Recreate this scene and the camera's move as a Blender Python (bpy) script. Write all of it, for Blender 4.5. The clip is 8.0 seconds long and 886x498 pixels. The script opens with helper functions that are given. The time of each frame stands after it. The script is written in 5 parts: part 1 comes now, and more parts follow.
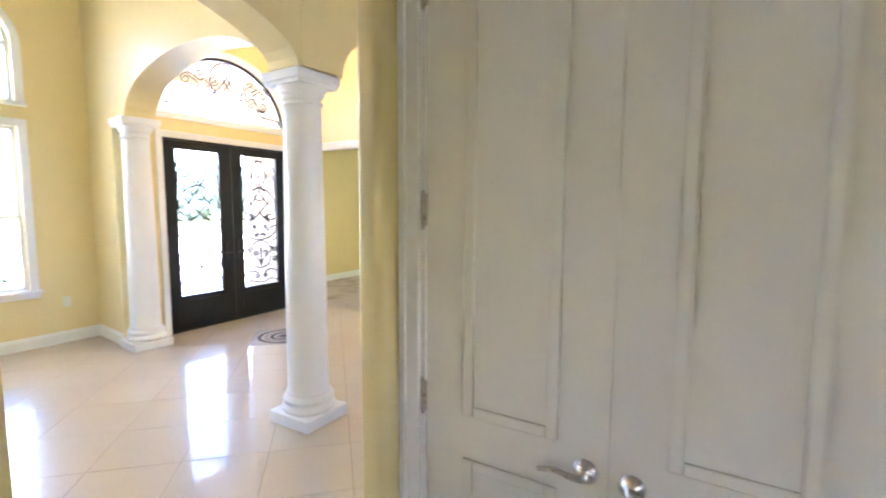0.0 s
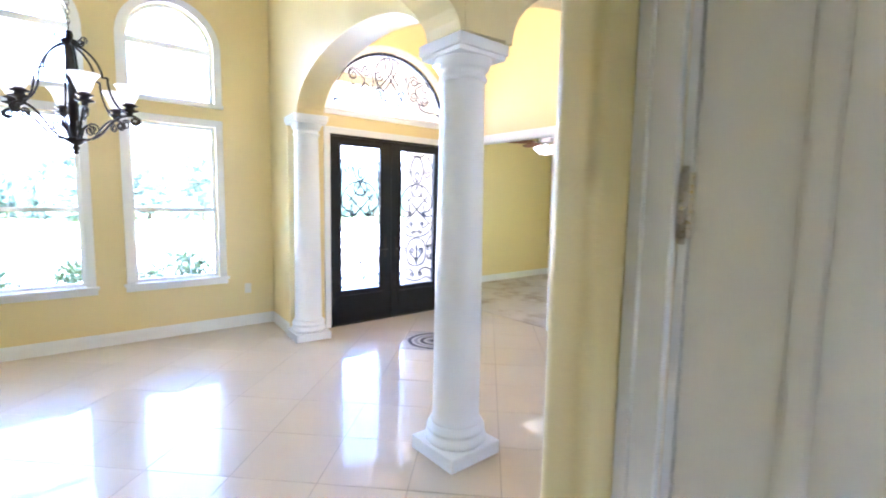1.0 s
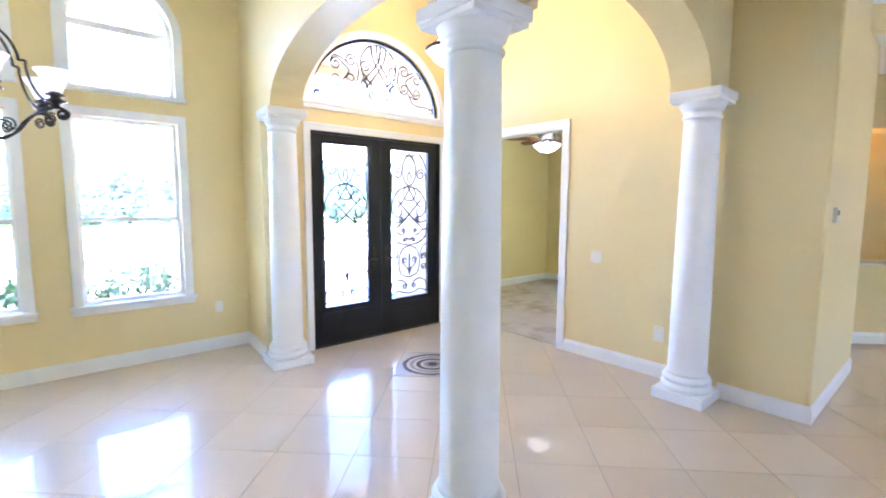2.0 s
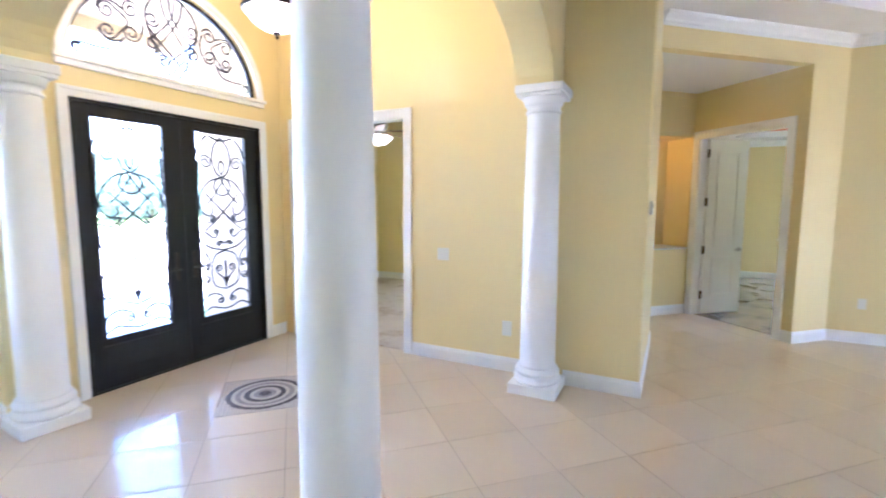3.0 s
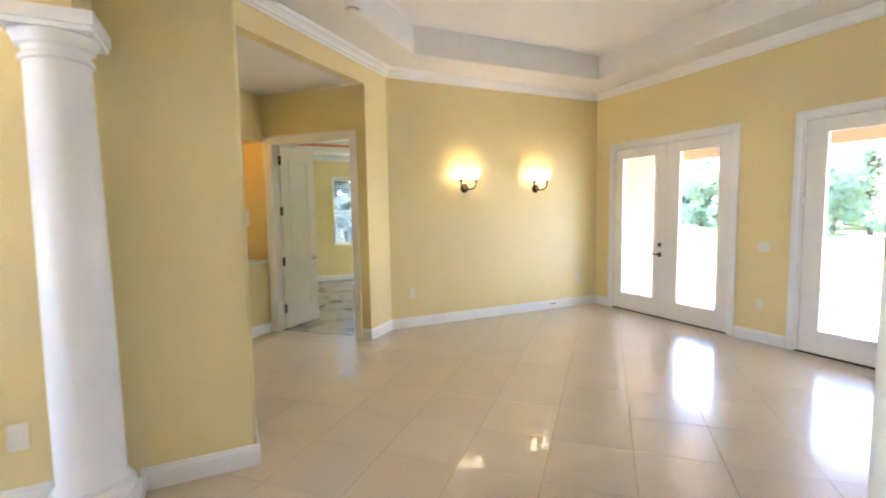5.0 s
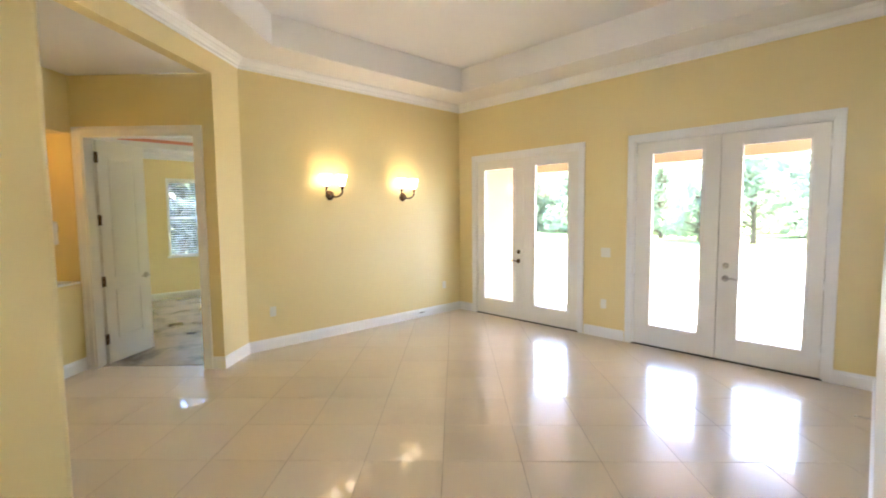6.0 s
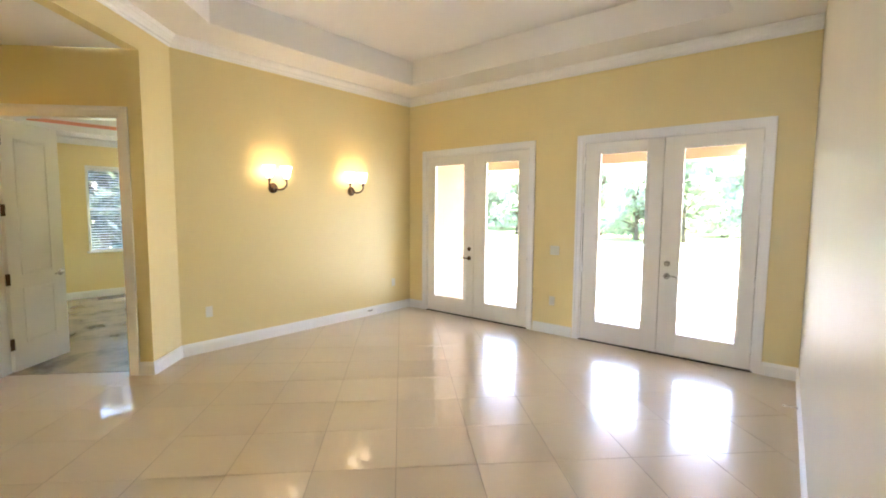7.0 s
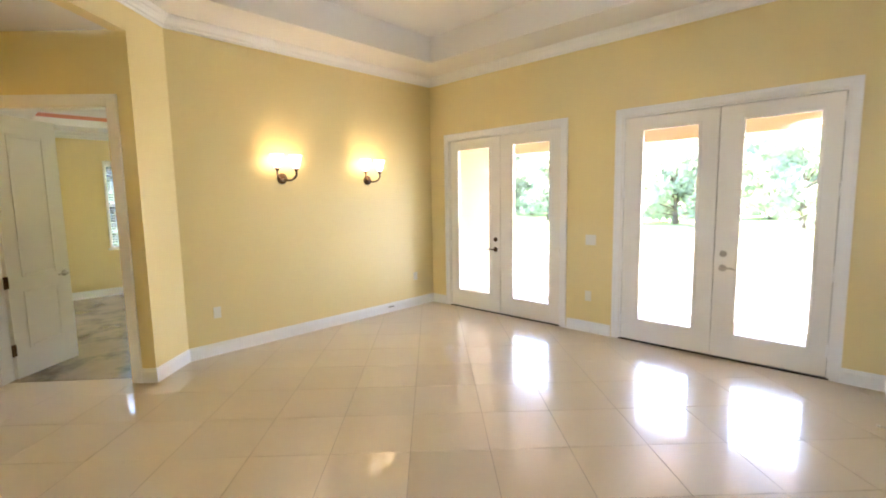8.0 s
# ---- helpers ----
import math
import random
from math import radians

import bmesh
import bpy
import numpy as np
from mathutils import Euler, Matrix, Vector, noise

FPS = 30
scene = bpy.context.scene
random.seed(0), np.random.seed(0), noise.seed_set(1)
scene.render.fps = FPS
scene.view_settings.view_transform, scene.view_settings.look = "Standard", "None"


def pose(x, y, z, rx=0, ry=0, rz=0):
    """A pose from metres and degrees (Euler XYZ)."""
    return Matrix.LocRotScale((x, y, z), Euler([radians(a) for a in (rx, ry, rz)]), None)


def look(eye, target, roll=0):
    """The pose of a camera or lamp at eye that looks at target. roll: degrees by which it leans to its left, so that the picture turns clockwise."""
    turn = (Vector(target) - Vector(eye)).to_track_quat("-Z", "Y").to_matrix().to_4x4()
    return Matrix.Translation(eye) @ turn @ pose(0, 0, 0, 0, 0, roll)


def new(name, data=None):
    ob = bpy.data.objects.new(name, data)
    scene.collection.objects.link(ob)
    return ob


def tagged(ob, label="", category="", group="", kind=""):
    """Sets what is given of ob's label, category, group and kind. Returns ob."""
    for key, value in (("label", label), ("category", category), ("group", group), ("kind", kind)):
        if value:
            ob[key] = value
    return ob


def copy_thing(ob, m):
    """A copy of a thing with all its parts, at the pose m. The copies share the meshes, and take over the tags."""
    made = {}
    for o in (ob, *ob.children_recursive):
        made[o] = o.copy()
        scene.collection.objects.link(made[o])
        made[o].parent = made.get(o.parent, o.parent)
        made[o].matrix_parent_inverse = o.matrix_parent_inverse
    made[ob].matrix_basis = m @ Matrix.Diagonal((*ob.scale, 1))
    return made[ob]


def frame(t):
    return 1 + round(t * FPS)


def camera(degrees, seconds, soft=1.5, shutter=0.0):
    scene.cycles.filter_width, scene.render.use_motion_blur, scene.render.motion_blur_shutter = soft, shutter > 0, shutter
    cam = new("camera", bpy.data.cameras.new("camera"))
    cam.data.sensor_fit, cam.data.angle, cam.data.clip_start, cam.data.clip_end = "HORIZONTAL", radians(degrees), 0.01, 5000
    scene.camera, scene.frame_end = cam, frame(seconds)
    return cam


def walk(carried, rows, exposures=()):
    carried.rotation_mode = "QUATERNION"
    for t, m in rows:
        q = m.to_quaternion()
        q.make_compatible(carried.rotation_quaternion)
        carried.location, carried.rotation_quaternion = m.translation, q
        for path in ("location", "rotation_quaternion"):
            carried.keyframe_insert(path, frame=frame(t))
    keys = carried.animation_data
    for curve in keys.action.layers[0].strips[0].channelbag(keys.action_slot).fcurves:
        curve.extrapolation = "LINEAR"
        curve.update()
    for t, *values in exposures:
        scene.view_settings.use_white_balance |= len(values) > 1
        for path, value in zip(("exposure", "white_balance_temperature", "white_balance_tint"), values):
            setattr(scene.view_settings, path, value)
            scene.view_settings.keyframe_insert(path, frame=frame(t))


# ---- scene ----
cam = camera(88.1, 8.0, soft=1.9, shutter=0.3)
PATH = [
    (0, (0.339, 0.14, 1.567), (-0.698, 1.839, 1.373), 0.3),
    (0.5, (0.121, 0.381, 1.552), (-1.228, 1.843, 1.347), 1.0),
    (1, (-0.141, 0.581, 1.549), (-1.675, 1.849, 1.344), 1.0),
    (1.2, (-0.24, 0.653, 1.549), (-1.815, 1.868, 1.348), 0.7),
    (2.3, (-0.844, 0.971, 1.606), (-2.231, 2.397, 1.397), -0.0),
    (2.5, (-0.955, 1.003, 1.608), (-2.215, 2.541, 1.393), -0.0),
    (3, (-1.149, 1.156, 1.568), (-2.043, 2.932, 1.355), 0.2),
    (3.5, (-1.255, 1.377, 1.533), (-1.742, 3.306, 1.325), 0.1),
    (4, (-1.359, 1.608, 1.555), (-1.357, 3.598, 1.361), 0.5),
    (4.5, (-1.41, 1.846, 1.574), (-0.921, 3.777, 1.39), -0.5),
    (5.2, (-1.452, 2.145, 1.527), (-0.476, 3.883, 1.363), -0.9),
    (6.3, (-1.475, 2.409, 1.597), (-0.019, 3.772, 1.444), -0.1),
    (6.5, (-1.471, 2.43, 1.587), (0.018, 3.756, 1.434), 0.3),
    (7, (-1.426, 2.488, 1.583), (0.105, 3.764, 1.412), 0.4),
    (7.5, (-1.256, 2.578, 1.594), (0.256, 3.872, 1.388), -0.6),
    (8, (-0.996, 2.737, 1.59), (0.442, 4.109, 1.366), -1.0),
]
walk(cam, [(t, look(eye, target, roll)) for t, eye, target, roll in PATH], [(0, 5.2, 5950, 27), (0.8, 5.22, 5400, 27), (2.5, 5.18, 5120, 27), (4.5, 5.0, 5800, 23), (8, 4.95, 6600, 22)])

# ---------------------------------------------------------------- light
world = bpy.data.worlds.new("world")
scene.world = world
world.use_nodes = True
sky = world.node_tree.nodes.new("ShaderNodeTexSky")
sky.sky_type, sky.sun_disc = "NISHITA", False
sky.sun_elevation, sky.sun_rotation = radians(57), radians(116)
background = world.node_tree.nodes["Background"]
background.inputs["Strength"].default_value = 0.15
world.node_tree.links.new(sky.outputs["Color"], background.inputs["Color"])


def lamp(name, kind, m, power, colour, size=0.1, size_y=None):
    data = bpy.data.lights.new(name, kind)
    data.energy, data.color = power, colour
    if kind == "AREA":
        data.shape, data.size, data.size_y = "RECTANGLE", size, size_y or size
    elif kind == "SUN":
        data.angle = size
    else:
        data.shadow_soft_size = size
    ob = new(name, data)
    ob.matrix_world = m
    return ob


lamp("sun", "SUN", look((0, 0, 20), (-9.3, 4.65, 4.0)), 4.0, (1.0, 0.95, 0.86), radians(0.6))


# ---------------------------------------------------------------- materials
def mat(name, colour, rough=0.5, metal=0.0, vary=0.06, scale=6.0, bump=0.0, bump_scale=120.0, coat=0.0, spec=0.5, random=0.0, stain=None, coat_rough=0.03):
    """Procedural paint, stone or metal: broad and fine variation of colour, fine relief."""
    m = bpy.data.materials.new(name)
    m.use_nodes = True
    nt, b = m.node_tree, m.node_tree.nodes["Principled BSDF"]
    N, L = nt.nodes.new, nt.links.new
    b.inputs["Roughness"].default_value, b.inputs["Metallic"].default_value = rough, metal
    b.inputs["Coat Weight"].default_value, b.inputs["Specular IOR Level"].default_value = coat, spec
    b.inputs["Coat Roughness"].default_value = coat_rough
    tc = N("ShaderNodeTexCoord")
    geo = N("ShaderNodeNewGeometry")
    big, fine = N("ShaderNodeTexNoise"), N("ShaderNodeTexNoise")
    big.inputs["Scale"].default_value, big.inputs["Detail"].default_value = scale, 4
    fine.inputs["Scale"].default_value, fine.inputs["Detail"].default_value = bump_scale, 3
    for n in (big, fine):
        L(geo.outputs["Position"], n.inputs["Vector"])
    ramp = N("ShaderNodeMapRange")
    ramp.inputs["To Min"].default_value, ramp.inputs["To Max"].default_value = 1 - vary, 1 + vary
    L(big.outputs["Fac"], ramp.inputs["Value"])
    val = ramp.outputs["Result"]
    if random:
        info = N("ShaderNodeObjectInfo")
        r2 = N("ShaderNodeMapRange")
        r2.inputs["To Min"].default_value, r2.inputs["To Max"].default_value = 1 - random, 1 + random
        L(info.outputs["Random"], r2.inputs["Value"])
        mul = N("ShaderNodeMath")
        mul.operation = "MULTIPLY"
        L(val, mul.inputs[0]), L(r2.outputs["Result"], mul.inputs[1])
        val = mul.outputs[0]
    mix = N("ShaderNodeVectorMath")
    mix.operation = "SCALE"
    mix.inputs[0].default_value = colour
    L(val, mix.inputs["Scale"])
    out = mix.outputs["Vector"]
    if stain:
        tint, size, low, high = stain
        sn, sr, sm = N("ShaderNodeTexNoise"), N("ShaderNodeMapRange"), N("ShaderNodeMix")
        sn.inputs["Scale"].default_value, sn.inputs["Detail"].default_value, sn.inputs["Roughness"].default_value = size, 6, 0.65
        sr.inputs["From Min"].default_value, sr.inputs["From Max"].default_value = low, high
        sm.data_type = "RGBA"
        sm.inputs["B"].default_value = (*tint, 1)
        L(geo.outputs["Position"], sn.inputs["Vector"]), L(sn.outputs["Fac"], sr.inputs["Value"])
        L(sr.outputs["Result"], sm.inputs["Factor"]), L(out, sm.inputs["A"])
        out = sm.outputs["Result"]
    L(out, b.inputs["Base Color"])
    rr = N("ShaderNodeMapRange")
    rr.inputs["To Min"].default_value, rr.inputs["To Max"].default_value = rough * 0.85, rough * 1.15
    L(fine.outputs["Fac"], rr.inputs["Value"]), L(rr.outputs["Result"], b.inputs["Roughness"])
    if bump:
        bp = N("ShaderNodeBump")
        bp.inputs["Strength"].default_value, bp.inputs["Distance"].default_value = bump, 0.002
        L(fine.outputs["Fac"], bp.inputs["Height"]), L(bp.outputs["Normal"], b.inputs["Normal"])
    return m


def glow(name, colour, strength):
    m = bpy.data.materials.new(name)
    m.use_nodes = True
    b = m.node_tree.nodes["Principled BSDF"]
    b.inputs["Base Color"].default_value = (*colour, 1)
    b.inputs["Emission Color"].default_value, b.inputs["Emission Strength"].default_value = (*colour, 1), strength
    b.inputs["Roughness"].default_value = 0.35
    return m


def glass_mat(name, rough=0.0, colour=(0.97, 0.99, 0.98)):
    m = bpy.data.materials.new(name)
    m.use_nodes = True
    b = m.node_tree.nodes["Principled BSDF"]
    b.inputs["Base Color"].default_value = (*colour, 1)
    b.inputs["Roughness"].default_value, b.inputs["Transmission Weight"].default_value, b.inputs["IOR"].default_value = rough, 1.0, 1.45
    return m


YELLOW = mat("yellow_wall_paint", (0.84, 0.70, 0.352), 0.36, vary=0.02, scale=1.2, bump=0.25, bump_scale=160)
CREAM = mat("pale_cream_wall_paint", (0.75, 0.705, 0.58), 0.5, vary=0.03, scale=2.5, bump=0.5, bump_scale=45, spec=0.3)
WHITE = mat("white_trim_paint", (0.90, 0.90, 0.89), 0.3, vary=0.012, scale=3, bump=0.03, bump_scale=90)
COLUMN = mat("white_column_paint", (0.90, 0.905, 0.91), 0.3, vary=0.02, scale=4, bump=0.1, bump_scale=40)
CEIL = mat("ceiling_paint", (0.88, 0.86, 0.82), 0.7, vary=0.02, scale=1.5, bump=0.3, bump_scale=120)
DOORW = mat("white_door_paint", (0.88, 0.86, 0.81), 0.3, vary=0.02, scale=3, bump=0.08, bump_scale=50)
TILE = mat("cream_porcelain_tile", (0.68, 0.57, 0.42), 0.30, vary=0.05, scale=2.2, bump=0.0, bump_scale=14, coat=0.5, spec=0.5, random=0.03, coat_rough=0.034)
GROUT = mat("grey_beige_grout", (0.40, 0.32, 0.23), 0.8, vary=0.1, scale=20, bump=0.4)
BLACK = mat("black_iron_paint", (0.012, 0.012, 0.016), 0.4, 0.2, vary=0.2, scale=8, bump=0.1, spec=0.35)
IRON = mat("dark_bronze_iron", (0.035, 0.026, 0.024), 0.42, 0.6, vary=0.3, scale=30, bump=0.2)
BRONZE = mat("brown_bronze", (0.10, 0.06, 0.035), 0.35, 0.8, vary=0.3, scale=30)
NICKEL = mat("brushed_nickel", (0.55, 0.52, 0.48), 0.28, 1.0, vary=0.08, scale=40)
PEWTER = mat("aged_pewter", (0.30, 0.29, 0.28), 0.4, 0.7, vary=0.15, scale=30)
PLASTIC = mat("white_plastic", (0.84, 0.81, 0.72), 0.35, vary=0.01)
GLASS = glass_mat("clear_glass")
SHADE = glow("lit_alabaster_glass", (1.0, 0.84, 0.60), 0.25)
SHADE_HOT = glow("bright_frosted_glass", (1.0, 0.82, 0.52), 0.4)
SHADE_DAY = glow("frosted_white_glass", (1.0, 0.97, 0.90), 0.03)
SHADE_FAN = glow("lit_fan_glass", (1.0, 0.93, 0.80), 0.12)
BLADE = mat("red_brown_wood", (0.27, 0.10, 0.055), 0.35, vary=0.3, scale=25)
STUDYFLOOR = mat("bare_taped_subfloor", (0.55, 0.48, 0.42), 0.35, vary=0.2, scale=3, bump=0.3, bump_scale=60, stain=((0.33, 0.22, 0.13), 1.6, 0.5, 0.62))
BEDFLOOR = mat("stained_concrete_floor", (0.36, 0.30, 0.22), 0.16, vary=0.2, scale=4, stain=((0.16, 0.13, 0.09), 2.2, 0.48, 0.64))
STUCCO = mat("peach_stucco", (0.31, 0.225, 0.15), 0.85, vary=0.08, scale=8, bump=0.8, bump_scale=90)
PATIO = mat("pale_concrete", (0.31, 0.30, 0.28), 0.8, vary=0.1, scale=3, bump=0.3)
GRASS = mat("lawn", (0.20, 0.26, 0.09), 0.9, vary=0.35, scale=0.6, bump=0.6, bump_scale=30)
ROAD = mat("pale_driveway", (0.60, 0.59, 0.56), 0.85, vary=0.1, scale=2)


def leaf_mat(name, colour):
    """Thin leaves that let light through."""
    m = mat(name, colour, 0.55, vary=0.5, scale=3, spec=0.3)
    nt = m.node_tree
    out, b = nt.nodes["Material Output"], nt.nodes["Principled BSDF"]
    tr, mix = nt.nodes.new("ShaderNodeBsdfTranslucent"), nt.nodes.new("ShaderNodeMixShader")
    tr.inputs["Color"].default_value = (colour[0] * 1.6, colour[1] * 1.7, colour[2] * 1.3, 1)
    mix.inputs["Fac"].default_value = 0.5
    nt.links.new(b.outputs[0], mix.inputs[1]), nt.links.new(tr.outputs[0], mix.inputs[2]), nt.links.new(mix.outputs[0], out.inputs["Surface"])
    return m


LEAF = leaf_mat("green_leaves", (0.24, 0.29, 0.24))
LEAF2 = leaf_mat("blue_green_leaves", (0.16, 0.21, 0.21))
LEAF3 = leaf_mat("dark_leaves", (0.05, 0.075, 0.07))
SHRUB = mat("shrub_leaves", (0.10, 0.155, 0.06), 0.5, vary=0.5, scale=4, spec=0.3)
BARK = mat("bark", (0.10, 0.075, 0.05), 0.9, vary=0.4, scale=8, bump=0.6)
PINK = mat("salmon_tray_paint", (0.75, 0.30, 0.20), 0.6, vary=0.03)
DARKSTONE = mat("charcoal_mosaic", (0.10, 0.09, 0.095), 0.25, vary=0.5, scale=60)
MIDSTONE = mat("grey_mosaic", (0.34, 0.31, 0.30), 0.25, vary=0.5, scale=60)
PALESTONE = mat("cream_mosaic", (0.62, 0.56, 0.48), 0.22, vary=0.3, scale=60)
SLATW = mat("white_blind", (0.80, 0.80, 0.82), 0.45, vary=0.02)


# ---------------------------------------------------------------- mesh helpers
def box(bm, x0, x1, y0, y1, z0, z1, m=None, bevel=0.0):
    """An axis-aligned box, its edges eased where bevel is given."""
    r = bmesh.ops.create_cube(bm, size=1)
    bmesh.ops.transform(bm, matrix=Matrix.LocRotScale(((x0 + x1) / 2, (y0 + y1) / 2, (z0 + z1) / 2), None, (abs(x1 - x0), abs(y1 - y0), abs(z1 - z0))), verts=r["verts"])
    vs = r["verts"]
    if bevel:
        es = list({e for v in vs for e in v.link_edges})
        made = bmesh.ops.bevel(bm, geom=es, offset=bevel, segments=2, affect="EDGES", profile=0.6)
        vs = made["verts"] + [v for v in vs if v.is_valid]
    if m is not None:
        bmesh.ops.transform(bm, matrix=m, verts=list({v for v in vs if v.is_valid}))
    return bm


def lathe(bm, profile, n=32, m=None, caps=True):
    """Turns a list of (radius, height) about z."""
    rings = []
    for r, z in profile:
        rings.append([bm.verts.new((r * math.cos(2 * math.pi * i / n), r * math.sin(2 * math.pi * i / n), z)) for i in range(n)])
    for a, b in zip(rings, rings[1:]):
        for i in range(n):
            f = bm.faces.new((a[i], a[(i + 1) % n], b[(i + 1) % n], b[i]))
            f.smooth = True
    if caps:
        bm.faces.new(rings[0][::-1]), bm.faces.new(rings[-1])
    if m is not None:
        bmesh.ops.transform(bm, matrix=m, verts=[v for r in rings for v in r])
    return bm


def tube(bm, pts, r, n=6, taper=None):
    """A round bar along points."""
    pts = [Vector(p) for p in pts]
    rings = []
    up = Vector((0.13, 0.37, 0.92)).normalized()
    for i, p in enumerate(pts):
        d = (pts[min(i + 1, len(pts) - 1)] - pts[max(i - 1, 0)]).normalized()
        a = d.cross(up)
        a = a.normalized() if a.length > 1e-3 else d.orthogonal().normalized()
        b = d.cross(a)
        k = r if taper is None else r * (1 + (taper - 1) * i / (len(pts) - 1))
        rings.append([bm.verts.new(p + k * (math.cos(2 * math.pi * j / n) * a + math.sin(2 * math.pi * j / n) * b)) for j in range(n)])
    for a, b in zip(rings, rings[1:]):
        for j in range(n):
            bm.faces.new((a[j], a[(j + 1) % n], b[(j + 1) % n], b[j])).smooth = True
    bm.faces.new(rings[0][::-1]), bm.faces.new(rings[-1])
    return bm


def smooth_line(pts, k=8):
    """Catmull-Rom through points."""
    p = [Vector(q) for q in pts]
    p = [p[0] * 2 - p[1]] + p + [p[-1] * 2 - p[-2]]
    out = []
    for i in range(1, len(p) - 2):
        for j in range(k):
            t = j / k
            out.append(0.5 * ((2 * p[i]) + (p[i + 1] - p[i - 1]) * t + (2 * p[i - 1] - 5 * p[i] + 4 * p[i + 1] - p[i + 2]) * t * t + (3 * p[i] - p[i - 1] - 3 * p[i + 1] + p[i + 2]) * t ** 3))
    return out + [p[-2]]


def spiral(cx, cz, r0, r1, a0, turns, y=0.0, n=22):
    """A flat scroll in the xz plane, from radius r0 at angle a0 inwards to r1."""
    return [Vector((cx + (r0 + (r1 - r0) * i / n) * math.cos(a0 + turns * 2 * math.pi * i / n), y, cz + (r0 + (r1 - r0) * i / n) * math.sin(a0 + turns * 2 * math.pi * i / n))) for i in range(n + 1)]


def prism(bm, outline, z0, z1, m=None):
    """An outline in the plane raised from z0 to z1."""
    a = [bm.verts.new((x, y, z0)) for x, y in outline]
    b = [bm.verts.new((x, y, z1)) for x, y in outline]
    n = len(a)
    bm.faces.new(a[::-1]), bm.faces.new(b)
    for i in range(n):
        bm.faces.new((a[i], a[(i + 1) % n], b[(i + 1) % n], b[i]))
    if m is not None:
        bmesh.ops.transform(bm, matrix=m, verts=a + b)
    return bm


def mesh(name, bm, material):
    bmesh.ops.recalc_face_normals(bm, faces=bm.faces[:])
    me = bpy.data.meshes.new(name)
    bm.to_mesh(me)
    bm.free()
    me.materials.append(material)
    return me


def part(name, bm, material, parent, label=""):
    ob = new(name, mesh(name, bm, material))
    ob.parent = parent
    if label:
        ob["label"] = label
    return ob


def thing(name, m, label, category, group="", kind=""):
    ob = new(name)
    ob.empty_display_size = 0.1
    ob.matrix_basis = m
    return tagged(ob, label, category, group, kind)


def solid(name, bm, material, m=None, label="", category="", group="", kind=""):
    ob = new(name, mesh(name, bm, material))
    if m is not None:
        ob.matrix_basis = m
    return tagged(ob, label, category, group, kind)


def wall_frame(p0, p1):
    """Local axes of a wall's face: x along it, y into the room on its left, z up."""
    u = (Vector((*p1, 0)) - Vector((*p0, 0))).normalized()
    n = Vector((-u.y, u.x, 0))
    m = Matrix.Identity(4)
    m.col[0][:3], m.col[1][:3], m.col[2][:3], m.col[3][:3] = u, n, (0, 0, 1), (*p0, 0)
    return m


def wall(name, p0, p1, thick, z0, z1, openings=(), material=None, label="yellow painted plaster wall"):
    """A wall whose face runs from p0 to p1 with the room on its left. Openings: (s0, s1, bottom, top, rise), rise being an arched head's height."""
    length = (Vector(p1) - Vector(p0)).length
    cuts = {0.0, length}
    for s0, s1, zb, zt, rise in openings:
        cuts |= {s0, s1}
        if rise:
            cuts |= {(s0 + s1) / 2 - (s1 - s0) / 2 * math.cos(math.pi * i / 28) for i in range(29)}
    cuts = sorted(c for c in cuts if -1e-6 <= c <= length + 1e-6)
    bm = bmesh.new()
    seen = {}

    def vert(s, z):
        key = (round(s, 4), round(z, 4))
        if key not in seen:
            seen[key] = bm.verts.new((s, 0, z))
        return seen[key]

    def head(o, s):
        s0, s1, zb, zt, rise = o
        k = (s - (s0 + s1) / 2) / ((s1 - s0) / 2)
        return zt + rise * math.sqrt(max(0, 1 - k * k)) if rise else zt

    for a, b in zip(cuts, cuts[1:]):
        if b - a < 1e-4:
            continue
        low = (z0, z0)
        stack = sorted((o for o in openings if o[0] <= a + 1e-5 and o[1] >= b - 1e-5), key=lambda o: o[2])
        for o in stack + [None]:
            top = (z1, z1) if o is None else (o[2], o[2])
            if top[0] - low[0] > 1e-4 or top[1] - low[1] > 1e-4:
                vs = []
                for v in (vert(a, low[0]), vert(b, low[1]), vert(b, top[1]), vert(a, top[0])):
                    if v not in vs:
                        vs.append(v)
                if len(vs) > 2:
                    bm.faces.new(vs)
            if o is not None:
                low = (head(o, a), head(o, b))
    ext = bmesh.ops.extrude_face_region(bm, geom=bm.faces[:])
    bmesh.ops.translate(bm, vec=(0, -thick, 0), verts=[v for v in ext["geom"] if isinstance(v, bmesh.types.BMVert)])
    m = wall_frame(p0, p1)
    solid(name, bm, material or YELLOW, m, label, "wall", kind="structure")
    return m


def moulding(bm, length, profile, m=None, mitre0=0.0, mitre1=0.0):
    """Sweeps an outline of (out, up) along x from 0 to length; the ends run on by mitre times out."""
    a = [bm.verts.new((-mitre0 * y, y, z)) for y, z in profile]
    b = [bm.verts.new((length + mitre1 * y, y, z)) for y, z in profile]
    n = len(a)
    for i in range(n):
        bm.faces.new((a[i], a[(i + 1) % n], b[(i + 1) % n], b[i]))
    bm.faces.new(a[::-1]), bm.faces.new(b)
    if m is not None:
        bmesh.ops.transform(bm, matrix=m, verts=a + b)
    return bm


